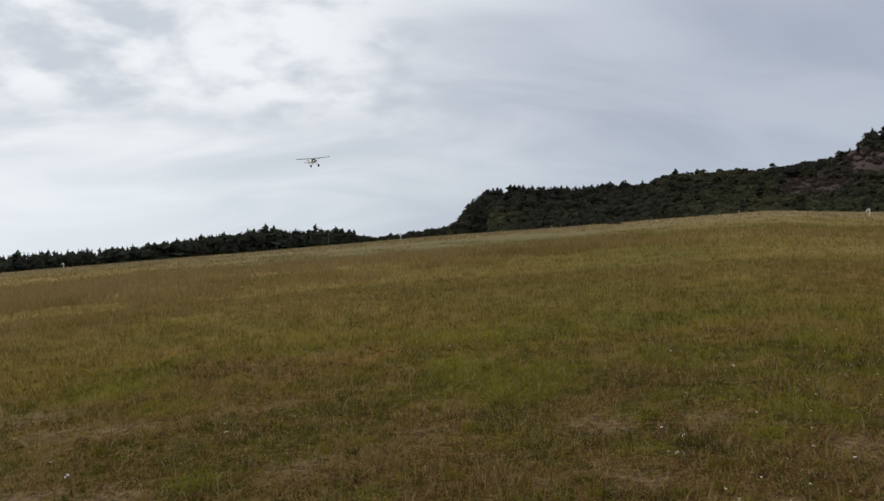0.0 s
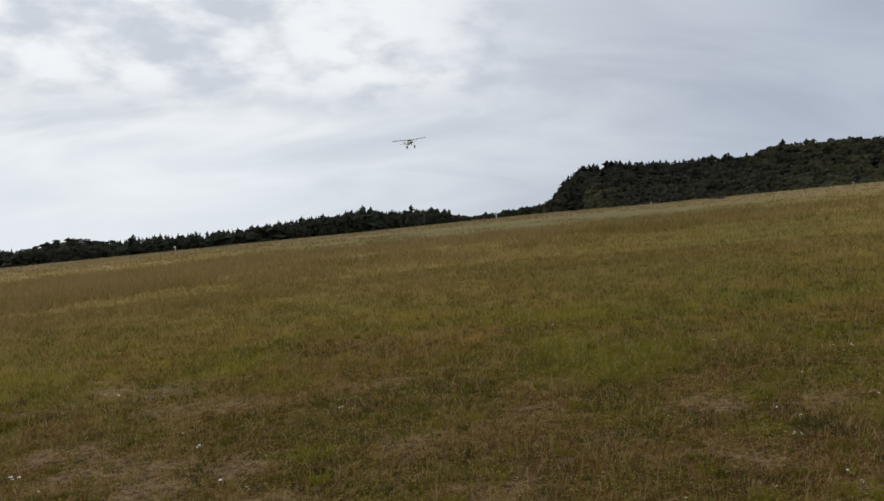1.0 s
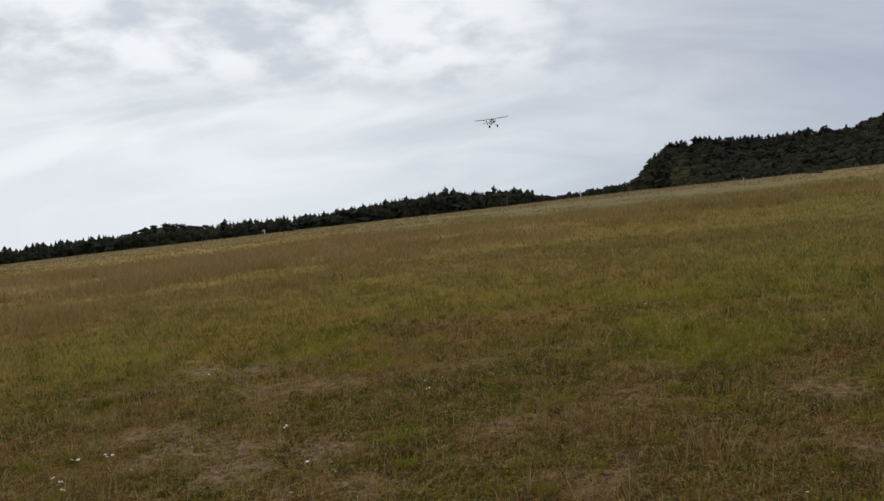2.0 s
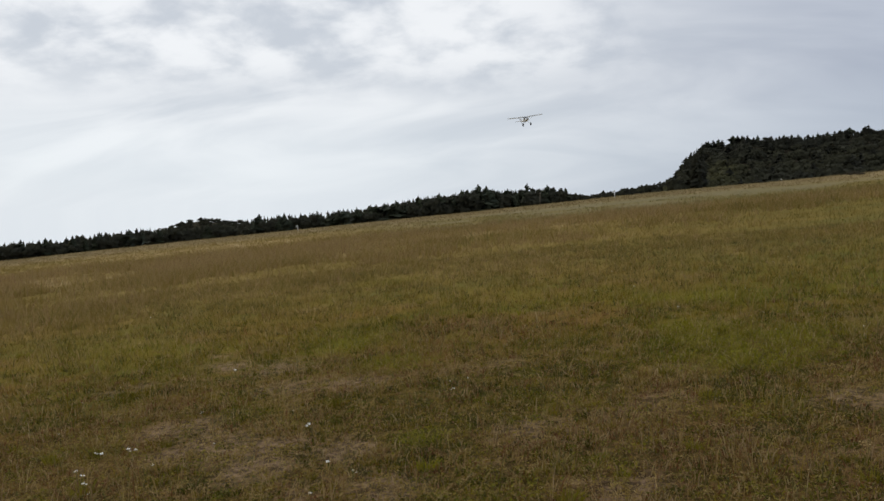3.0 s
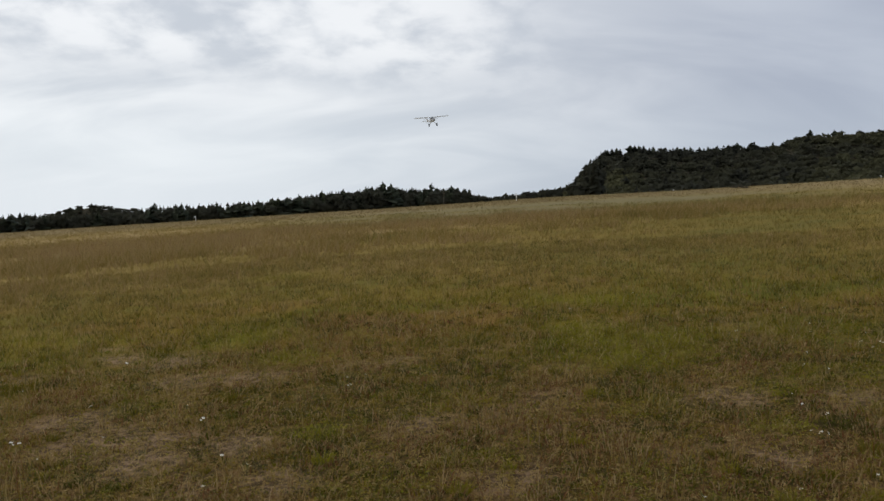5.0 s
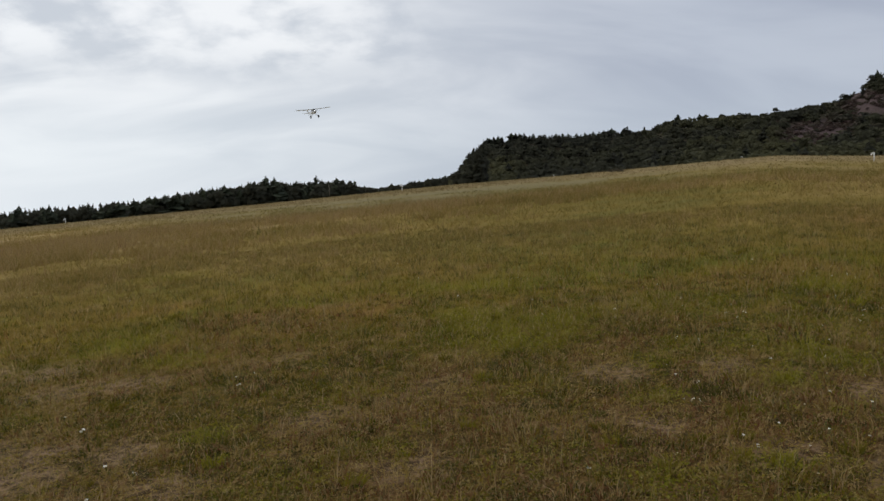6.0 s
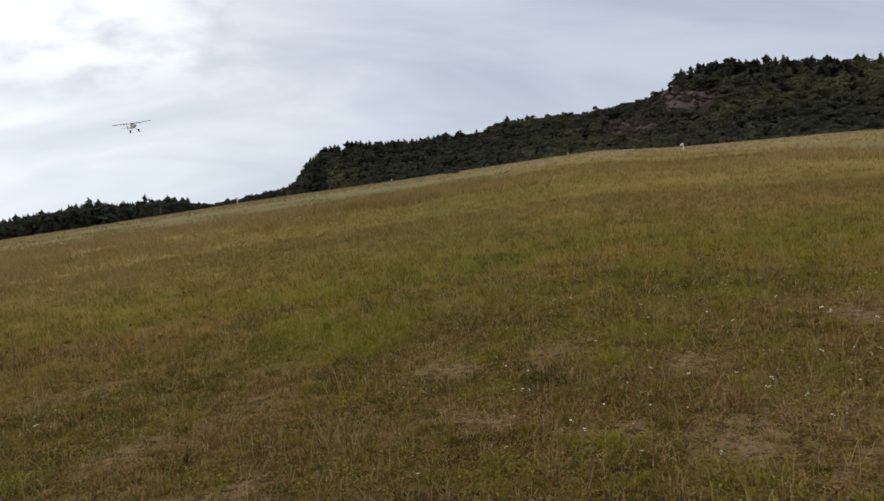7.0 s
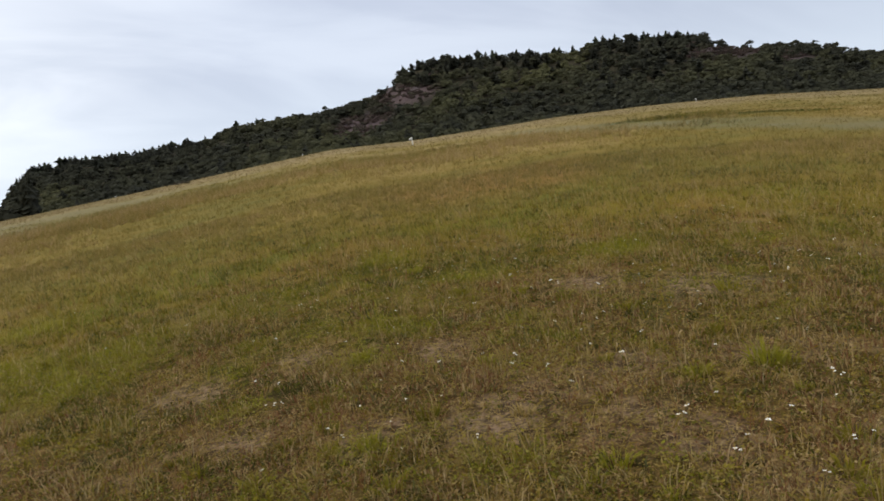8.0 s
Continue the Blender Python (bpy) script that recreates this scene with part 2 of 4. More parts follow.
def make_leaf_mat():
    m, n = material("woodland leaves")
    rnd = n.add("ShaderNodeNewGeometry").outputs["Random Per Island"]
    tone, brown = n.attr("tone"), n.attr("brown")
    c = n.mix(tone, (0.044, 0.045, 0.034), (0.110, 0.107, 0.050))
    c = n.mix(brown, c, (0.105, 0.070, 0.064))
    c = n.mix(n.step(rnd, 0.0, 1.0, 0.0, 0.16), c, n.mix(0.5, c, (0.02, 0.022, 0.012)))
    finish(n, c, 0.85, through_light=0.42, spec=0.1)
    return m


def make_needle_mat():
    m, n = material("conifer needles")
    rnd = n.add("ShaderNodeNewGeometry").outputs["Random Per Island"]
    own = n.add("ShaderNodeObjectInfo").outputs["Random"]
    c = n.mix(rnd, (0.036, 0.044, 0.033), (0.07, 0.078, 0.048))
    c = n.mix(n.math("MULTIPLY", own, 0.5), c, (0.045, 0.05, 0.02))
    finish(n, c, 0.85, through_light=0.08, spec=0.1)
    return m


def make_slope_mat():
    m, n = material("forest floor and scree")
    pos = n.add("ShaderNodeNewGeometry").outputs["Position"]
    wide, grain = n.noise(pos, 0.15, 5.0, 0.6), n.noise(pos, 0.9, 5.0, 0.65)
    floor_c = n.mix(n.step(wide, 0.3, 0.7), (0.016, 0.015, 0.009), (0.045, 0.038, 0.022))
    scree = n.mix(n.step(grain, 0.35, 0.65), (0.042, 0.030, 0.030), (0.098, 0.070, 0.066))
    finish(n, n.mix(n.attr("scree"), floor_c, scree), 0.95, grain, 0.6, 0.6, spec=0.05)
    return m


def make_plain(name, dark, light, scale, rough, spec=0.3, metal=0.0):
    m, n = material(name)
    pos = n.add("ShaderNodeTexCoord").outputs["Object"]
    grain = n.noise(pos, scale, 5.0, 0.6)
    finish(n, n.mix(n.step(grain, 0.3, 0.7), dark, light), rough, grain, 0.15, 0.01, spec=spec, metal=metal)
    return m


GROUND, BLADE, LEAF, NEEDLE = make_ground_mat(), make_blade_mat(), make_leaf_mat(), make_needle_mat()
BARK = make_plain("bark", (0.035, 0.028, 0.02), (0.10, 0.08, 0.06), 3.0, 0.95, 0.1)
SLOPE = make_slope_mat()
WHITE = make_plain("white painted skin", (0.68, 0.72, 0.78), (0.77, 0.80, 0.84), 6.0, 0.35, 0.4)
PAINT = make_plain("weathered white paint", (0.62, 0.62, 0.60), (0.82, 0.82, 0.80), 9.0, 0.6)
RUBBER = make_plain("black rubber", (0.015, 0.015, 0.016), (0.03, 0.03, 0.03), 30.0, 0.8)
SILVER = make_plain("grey alloy", (0.35, 0.36, 0.37), (0.5, 0.51, 0.52), 20.0, 0.35, 0.5, 0.8)
DARK = make_plain("tinted window", (0.02, 0.022, 0.026), (0.035, 0.037, 0.04), 8.0, 0.12, 0.5)
MARK = make_plain("dark blue trim", (0.04, 0.045, 0.07), (0.06, 0.07, 0.1), 8.0, 0.4)
STALK = make_plain("green stalk", (0.06, 0.08, 0.02), (0.12, 0.14, 0.04), 40.0, 0.8)
PETAL = make_plain("white petals", (0.80, 0.80, 0.74), (0.88, 0.88, 0.84), 60.0, 0.7)
YOLK = make_plain("yellow flower centre", (0.45, 0.30, 0.03), (0.6, 0.42, 0.06), 80.0, 0.8)
ROCK = make_plain("weathered rock", (0.05, 0.038, 0.037), (0.14, 0.11, 0.105), 0.35, 0.95, 0.1)
POLEWOOD = make_plain("bleached pole", (0.15, 0.13, 0.10), (0.24, 0.21, 0.165), 4.0, 0.9)


# ---- mesh helpers ----
def grid_mesh(name, verts, faces, mat, attrs=None, smooth_faces=False, normals=None):
    """A mesh from arrays; faces is an array (n, 3) or (n, 4). normals: soft shading normals, one for each vertex."""
    me = bpy.data.meshes.new(name)
    verts, faces = np.asarray(verts, np.float32), np.asarray(faces, np.int32)
    k = faces.shape[1]
    me.vertices.add(len(verts))
    me.vertices.foreach_set("co", verts.ravel())
    me.loops.add(faces.size)
    me.loops.foreach_set("vertex_index", faces.ravel())
    me.polygons.add(len(faces))
    me.polygons.foreach_set("loop_start", np.arange(0, faces.size, k, dtype=np.int32))
    me.polygons.foreach_set("use_smooth", np.full(len(faces), smooth_faces))
    me.update(calc_edges=True)
    for key, v in (attrs or {}).items():
        me.attributes.new(key, "FLOAT", "POINT").data.foreach_set("value", np.asarray(v, np.float32))
    if normals is not None:
        me.attributes.new("custom_normal", "FLOAT_VECTOR", "POINT").data.foreach_set("vector", np.asarray(normals, np.float32).ravel())
    me.materials.append(mat)
    return me


def part(name, bm, mat, parent=None, label=""):
    me = bpy.data.meshes.new(name)
    bm.to_mesh(me)
    bm.free()
    me.materials.append(mat)
    ob = new(name, me)
    ob.parent = parent
    return tagged(ob, label)


def tube(points, radii, sides=8, flat=1.0):
    """A closed tube through points with a radius at each; flat squeezes it across."""
    bm = bmesh.new()
    rings = []
    pts = [Vector(p) for p in points]
    for i, p in enumerate(pts):
        d = (pts[min(i + 1, len(pts) - 1)] - pts[max(i - 1, 0)]).normalized()
        q = d.to_track_quat("Z", "Y")
        rings.append([bm.verts.new(p + q @ Vector((math.cos(2 * math.pi * k / sides) * radii[i], math.sin(2 * math.pi * k / sides) * radii[i] * flat, 0)))
                      for k in range(sides)])
    for r0, r1 in zip(rings, rings[1:]):
        for k in range(sides):
            bm.faces.new((r0[k], r0[(k + 1) % sides], r1[(k + 1) % sides], r1[k])).smooth = True
    bm.faces.new(list(reversed(rings[0])))
    bm.faces.new(rings[-1])
    return bm


def loft(sections):
    """A closed skin through sections, each a list of points."""
    bm = bmesh.new()
    rings = [[bm.verts.new(p) for p in s] for s in sections]
    m = len(rings[0])
    for r0, r1 in zip(rings, rings[1:]):
        for k in range(m):
            bm.faces.new((r0[k], r0[(k + 1) % m], r1[(k + 1) % m], r1[k])).smooth = True
    bm.faces.new(list(reversed(rings[0])))
    bm.faces.new(rings[-1])
    bmesh.ops.recalc_face_normals(bm, faces=bm.faces)
    return bm


# ---- ground: one sheet out to the horizon ----
def make_ground():
    az = np.radians(np.concatenate([np.arange(-54, 70, 0.5), np.arange(70, 306, 3.0)]))
    r = np.concatenate([[0.0002, 0.15], 0.3 * 1.03 ** np.arange(306)])
    A, R = np.meshgrid(az, r)
    X, Y = R * np.sin(A) + 0.05, R * np.cos(A) - 0.6
    Z = ground(X, Y)
    nr, na = X.shape
    i, j = np.meshgrid(np.arange(nr - 1), np.arange(na), indexing="ij")
    j2 = (j + 1) % na
    quads = np.stack([i * na + j, i * na + j2, (i + 1) * na + j2, (i + 1) * na + j], -1).reshape(-1, 4)
    quads = quads[:, ::-1]
    verts = np.stack([X, Y, Z], -1).reshape(-1, 3)
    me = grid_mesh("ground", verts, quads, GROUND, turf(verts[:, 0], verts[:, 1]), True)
    tagged(new("ground", me), "rough grass field with dry olive turf and bare soil", "ground", kind="structure")


make_ground()


# ---- woods ----
RNG = np.random.RandomState(3)
# tops of the woods in degrees, by azimuth
TOP_AZ = [-60, -44, -41, -37, -34, -32, -30, -28, -25, -21, -19.3, -17, -15, -12.4, -10.5, -8.9, -6.5, -5.7, -4.5, -2.6, 0, 1, 1.3, 2, 3, 4.8,
          8.2, 10, 11.8, 14.4, 16.2, 21, 23, 25.2, 27.3, 27.9, 29.5, 31.3, 36, 39.7, 43, 45.5, 48.7, 49.3, 51.7, 55, 57.2, 59.3, 70, 90]
TOP_EL = [-2.6, -2.1, -1.98, -1.6, -1.22, -0.74, -0.98, -0.95, -0.75, -0.5, -0.2, 0.1, 0.32, 0.8, 0.55, 0.8, 0.6, 0.3, 0.22, 0.6, 0.85, 1.1, 1.65, 2.45, 3.42, 3.8,
          3.7, 3.74, 3.95, 3.97, 4.65, 4.65, 4.9, 5.1, 5.7, 6.6, 7.05, 7.1, 6.7, 6.3, 6.6, 6.4, 5.9, 5.3, 4.7, 4.2, 3.4, 2.9, 1.6, 0.5]


def top_el(az):
    return np.interp(az, TOP_AZ, TOP_EL) + 0.13 * smooth(az, 11, 17) * (1 - smooth(az, 42, 50))


HILL_FOOT, HILL_TOP = 430.0, 800.0


def hill_z(az, r):
    """Height of the wooded hill's floor: it climbs from its foot to the ridge."""
    f = smooth(r, HILL_FOOT, HILL_TOP) * 0.35 + 0.65 * np.clip((r - HILL_FOOT) / (HILL_TOP - HILL_FOOT), 0, 1)
    foot, ridge = crest_el(az) - 1.0, np.maximum(top_el(az) - 0.52, crest_el(az) - 0.6)
    lump = 0.35 * (fbm(az * 0.35, r * 0.012, 1.0, 3, 4.0) - 0.5) * smooth(r, HILL_FOOT, HILL_FOOT + 120) * (1 - smooth(r, HILL_TOP - 90, HILL_TOP))
    return EYE + r * np.tan(np.radians(foot + (ridge - foot) * f + lump))


# bare scree on the hill: azimuth and elevation of its middle, half width, half height and lean, in degrees
SCREE = [(24.9, 3.45, 2.3, 0.75, 0.10), (28.5, 5.0, 2.3, 0.75, 0.05), (49.8, 4.4, 2.3, 0.5, -0.14), (54.2, 3.2, 0.9, 0.25, -0.1)]


def scree_at(az, el):
    total = np.zeros(np.shape(az))
    wob = 0.7 + 0.6 * fbm(np.asarray(az), np.asarray(el) * 2, 1.1, 3, 40.0)
    for a, e, w, h, k in SCREE:
        d = np.hypot((az - a) / w, (el - e - k * (az - a)) / h) / wob
        total = np.maximum(total, 1 - smooth(d, 0.65, 1.2))
    return total


def make_hill():
    az, r = np.arange(-1.0, 95, 0.5), np.concatenate([np.linspace(HILL_FOOT - 20, HILL_TOP, 44), [860, 940, 1100]])
    A, R = np.meshgrid(az, r)
    Z = hill_z(A, np.minimum(R, HILL_TOP)) - np.maximum(R - HILL_TOP, 0) * 0.25
    bare = scree_at(A, np.degrees(np.arctan2(Z - EYE, R)))
    edge = np.maximum(1 - smooth(A, -1, 1.5), smooth(A, 80, 95))
    Z = Z - edge * 45
    verts = np.stack([R * np.sin(np.radians(A)), R * np.cos(np.radians(A)), Z], -1).reshape(-1, 3)
    na = len(az)
    i, j = np.meshgrid(np.arange(len(r) - 1), np.arange(na - 1), indexing="ij")
    quads = np.stack([(i + 1) * na + j, (i + 1) * na + j + 1, i * na + j + 1, i * na + j], -1).reshape(-1, 4)
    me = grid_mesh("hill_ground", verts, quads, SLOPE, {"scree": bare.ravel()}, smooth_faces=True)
    tagged(new("hill_ground", me), "steep dark forest floor of the wooded hill", "hillside", kind="structure")


make_hill()

FAR_FOOT, FAR_RIDGE = 1000.0, 1150.0


def far_hill_z(az, r):
    """The low round hill far behind the belt of trees."""
    rise = smooth(az, -37.5, -33.5) * (1 - smooth(az, -29.5, -26.5))
    ridge = crest_el(az) - 0.9 + (top_el(az) - 0.33 - crest_el(az) + 0.9) * rise
    foot = crest_el(az) - 1.1
    f = smooth(r, FAR_FOOT, FAR_RIDGE) * (1 - smooth(r, FAR_RIDGE + 40, FAR_RIDGE + 260))
    return EYE + r * np.tan(np.radians(foot + (ridge - foot) * f))


def make_far_hill():
    az, r = np.arange(-39.0, -25.0, 0.25), np.linspace(FAR_FOOT - 20, FAR_RIDGE + 280, 30)
    A, R = np.meshgrid(az, r)
    verts = np.stack([R * np.sin(np.radians(A)), R * np.cos(np.radians(A)), far_hill_z(A, R)], -1).reshape(-1, 3)
    na = len(az)
    i, j = np.meshgrid(np.arange(len(r) - 1), np.arange(na - 1), indexing="ij")
    quads = np.stack([(i + 1) * na + j, (i + 1) * na + j + 1, i * na + j + 1, i * na + j], -1).reshape(-1, 4)
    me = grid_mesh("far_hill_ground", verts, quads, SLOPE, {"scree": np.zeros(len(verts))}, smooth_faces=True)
    tagged(new("far_hill_ground", me), "dark forest floor of the low round hill far off", "hillside", kind="structure")


make_far_hill()


def leaf_cloud(n, rng, lobes, size):
    """Quads for leaf clumps over the outside of several lobes: verts (4n, 3), and soft normals."""
    pick = rng.randint(len(lobes), size=n)
    d = rng.normal(size=(n, 3))
    d[:, 2] = np.abs(d[:, 2]) * 0.5 + d[:, 2] * 0.55
    d /= np.linalg.norm(d, axis=1, keepdims=True)
    L = np.array(lobes)[pick]
    c = L[:, :3] + d * L[:, 3:] * rng.uniform(0.72, 1.08, (n, 1))
    nrm = d + rng.normal(scale=0.45, size=(n, 3))
    nrm /= np.linalg.norm(nrm, axis=1, keepdims=True)
    u = np.cross(nrm, rng.normal(size=(n, 3)))
    u /= np.linalg.norm(u, axis=1, keepdims=True)
    v = np.cross(nrm, u)
    s = size * rng.uniform(0.6, 1.35, (n, 1))
    k = rng.uniform(0.5, 1.0, (n, 4, 1))
    soft = d * 0.8 + nrm * 0.12 + np.array([0, 0, 0.3])
    soft /= np.linalg.norm(soft, axis=1, keepdims=True)
    return np.stack([c + (u * s) * k[:, 0], c + (v * s) * k[:, 1], c - (u * s) * k[:, 2], c - (v * s) * k[:, 3]], 1).reshape(-1, 3), np.repeat(soft, 4, 0)


def broadleaf_shape(seed, n=125):
    """Crown of a unit broadleaf tree, 1 high and about 0.9 wide."""
    rng = np.random.RandomState(seed)
    lobes = [(0, 0, 0.46, 0.28, 0.28, 0.4)]
    for k in range(7):
        t = 2 * math.pi * k / 7 + rng.uniform(-0.4, 0.4)
        q = rng.uniform(0.16, 0.3)
        lobes.append((q * math.cos(t), q * math.sin(t), rng.uniform(0.18, 0.8), rng.uniform(0.13, 0.22), rng.uniform(0.13, 0.22), rng.uniform(0.12, 0.2)))
    return leaf_cloud(n, rng, lobes, 0.12 * math.sqrt(160 / n))


def conifer_shape(seed, levels=15, broad=0.2):
    """Crown of a unit conifer, 1 high: whorls of drooping boughs, as quads."""
    rng = np.random.RandomState(seed)
    out = []
    for k in range(levels):
        f = k / (levels - 1)
        z = 0.14 + 0.84 * f ** 0.92
        reach = broad * (1 - f) ** 0.62 * rng.uniform(0.55, 1.4) + 0.014
        for b in range(9 if f < 0.7 else 6):
            t = rng.uniform(0, 2 * math.pi)
            q = reach * rng.uniform(0.55, 1.15)
            d, s = np.array([math.cos(t), math.sin(t), 0]), np.array([-math.sin(t), math.cos(t), 0])
            w = 0.4 * q + 0.014
            drop = rng.uniform(-0.02, 0.05) + 0.18 * q
            root = np.array([0, 0, z + 0.03])
            if b % 2:
                out += [root + (0, 0, 0.03), d * q * 0.6 + s * w * 0.5 + (0, 0, z + 0.02), d * q + (0, 0, z - drop), d * q * 0.45 - s * w * 0.4 + (0, 0, z - drop - 0.07)]
                continue
            out += [root, d * q * 0.55 + s * w + (0, 0, z - drop * 0.4), d * q + (0, 0, z - drop), d * q * 0.55 - s * w + (0, 0, z - drop * 0.4 - 0.012)]
    out += [np.array(p) for p in ((0.008, 0, 0.93), (0, 0.008, 0.93), (0, 0, 1.0), (-0.008, -0.006, 0.93))]
    out = np.array(out)
    soft = out * np.array([1, 1, 0]) + np.array([0, 0, 0.06])
    return out, soft / np.linalg.norm(soft, axis=1, keepdims=True)


BROAD = [broadleaf_shape(s) for s in range(8)]
CONES = [conifer_shape(20 + s, 13 + s % 3, 0.21 + 0.03 * (s % 4)) for s in range(8)]


def join_woods(name, rows, label, mat=None):
    """rows: (kind, x, y, z, height, width, tone, brown). One mesh of many crowns."""
    vs, ns, tones, browns = [], [], [], []
    for kind, x, y, z, h, w, tone, brown in rows:
        shape, soft = (BROAD if kind == "b" else CONES)[RNG.randint(8)]
        t = RNG.uniform(0, 2 * math.pi)
        c, s = math.cos(t), math.sin(t)
        q = np.stack([(shape[:, 0] * c - shape[:, 1] * s) * w + x, (shape[:, 0] * s + shape[:, 1] * c) * w + y, shape[:, 2] * h + z], 1)
        vs.append(q)
        ns.append(np.stack([soft[:, 0] * c - soft[:, 1] * s, soft[:, 0] * s + soft[:, 1] * c, soft[:, 2]], 1))
        tones.append(np.full(len(q), tone))
        browns.append(np.full(len(q), brown))
    v = np.concatenate(vs)
    me = grid_mesh(name, v, np.arange(len(v)).reshape(-1, 4), mat or LEAF, {"tone": np.concatenate(tones), "brown": np.concatenate(browns)}, normals=np.concatenate(ns))
    return tagged(new(name, me), label, "woods", kind="stuff")


def hill_woods():
    rows = []
    for az in np.arange(1.2, 70, 0.46):
        for f in np.concatenate([np.linspace(0.0, 0.985, 13), [0.96, 0.985]]):
            a = az + RNG.uniform(-0.4, 0.4)
            g = np.clip(f + RNG.uniform(-0.035, 0.035), 0, 0.985)
            r = HILL_FOOT + (HILL_TOP - HILL_FOOT) * g
            x, y = r * math.sin(radians(a)), r * math.cos(radians(a))
            z = float(hill_z(a, r))
            el = math.degrees(math.atan2(z + 4 - EYE, r))
            patch = float(smooth(fbm(a * 0.22, g * 4.0, 1.0, 3, 12.0), 0.32, 0.68))
            bare = float(scree_at(a, el))
            if RNG.rand() < 0.72 * bare:
                continue
            brown = bare * RNG.uniform(0.5, 1.0)
            # a bright green belt of young trees climbs to the right, the foot beyond it and the cap over it are dark
            belt = float((1 - smooth(abs(el - 3.5 - 0.2 * (a - 29.6)), 0.35, 1.0)) * smooth(a, 27.5, 31) * (1 - smooth(a, 40, 44)))
            young = float((1 - smooth(a, 4.5, 6.5)) * (1 - smooth(el, 1.6, 2.3)))
            tone = 0.16 + 0.42 * patch * (0.5 + 0.5 * float(smooth(a, 8, 20))) + 0.5 * belt + 0.35 * young + RNG.uniform(-0.12, 0.16)
            # shadow along the hill's foot, painted into the leaf tone
            tone *= 1 - 0.6 * float(smooth(a, 39, 45) * (1 - smooth(g, 0.3, 0.55)))
            cap = float(smooth(g, 0.74, 0.84) * smooth(a, 26.8, 27.8) * (1 - smooth(a, 36, 40)))
            firs = float(smooth(g, 0.42, 0.62) * smooth(a, 40.5, 42) * (1 - smooth(a, 47.5, 49.5)))
            ridge = float(smooth(g, 0.55, 0.85) * (1 - smooth(a, 12, 15)))
            pine = RNG.rand() < max(0.06, 0.6 * cap, 0.5 * firs, 0.35 * ridge, 0.5 if a < 5 and el > 2.0 else 0.0)
            tone = np.clip(tone * (1 - 0.6 * max(cap, firs, ridge)) * (0.55 + 0.45 * max(young, float(smooth(a, 10, 22)))), 0.0, 1.0)
            h = RNG.uniform(7.5, 13.0) * (0.55 if bare > 0.3 else 1.0) * (0.8 if g > 0.9 else 1.0)
            h *= 1.04 if pine else 0.87
            rows.append(("c" if pine else "b", x, y, z - (2.0 if g > 0.9 else 0.6), h, h * (RNG.uniform(1.25, 1.6) if not pine else 1.8), 0.12 * tone if pine else tone, 0 if pine else brown))
    for a, e, w, hh, k in SCREE:
        for _ in range(int(60 * w)):
            q = a + RNG.uniform(-w, w)
            el = e + k * (q - a) + RNG.uniform(-hh, hh)
            g = np.clip((el - crest_el(q) + 1.0) / (top_el(q) - 0.52 - crest_el(q) + 1.0), 0.2, 0.95)
            r = HILL_FOOT + (HILL_TOP - HILL_FOOT) * g
            h = RNG.uniform(2.0, 4.5)
            rows.append(("b", r * math.sin(radians(q)), r * math.cos(radians(q)), float(hill_z(q, r)) - 0.4, h, h * 1.6, RNG.uniform(0.1, 0.5), RNG.uniform(0.2, 1.0)))
    join_woods("hill_woods", rows, "dense dark green mixed woodland covering the hillside")


def belt_el(az):
    """Tops of the belt of trees before the far round hill."""
    return np.where((az > -36) & (az < -28), np.interp(az, [-36, -34, -31.5, -29, -28], [-1.5, -1.45, -1.3, -1.15, -0.95]), top_el(az))


def valley_woods():
    """The dark belts behind the crest: four rows deep."""
    rows = []
    for az in np.arange(-62, 3.0, 0.33):
        gap = -6.3 < az < 0.8
        base = 880.0 if gap else (560.0 if az < -29 else 430.0)
        for row in range(4):
            a = az + RNG.uniform(-0.25, 0.25)
            r = base + row * 18 + RNG.uniform(-9, 9)
            foot = crest_el(a) - 0.75
            lift = float(belt_el(a)) - foot - RNG.uniform(-0.03, 0.2) * (0.5 if gap else 1.0)
            h = max(r * math.tan(radians(lift)), 4.0)
            pine = RNG.rand() < 0.58 and not gap
            x, y, z = r * math.sin(radians(a)), r * math.cos(radians(a)), EYE + r * math.tan(radians(foot))
            w = min(h, 17.0) * (RNG.uniform(0.8, 1.1) if not pine else 1.25)
            rows.append(("c" if pine else "b", x, y, z, h, w, RNG.uniform(0.0, 0.24), 0.0))
    join_woods("valley_woods", rows, "dark belt of mixed woodland behind the field")


def far_hill_woods():
    rows = []
    for az in np.arange(-37.5, -26.5, 0.3):
        for g in (0.1, 0.4, 0.6, 0.8, 0.95, 1.0):
            a = az + RNG.uniform(-0.2, 0.2)
            r = FAR_FOOT + (FAR_RIDGE - FAR_FOOT) * g
            h = RNG.uniform(5.0, 7.5)
            rows.append(("b" if RNG.rand() < 0.8 else "c", r * math.sin(radians(a)), r * math.cos(radians(a)), float(far_hill_z(a, r)) - 1.0, h, h * 1.6, RNG.uniform(0.05, 0.35), 0.0))
    join_woods("far_hill_woods", rows, "dark woodland covering the low round hill far off")


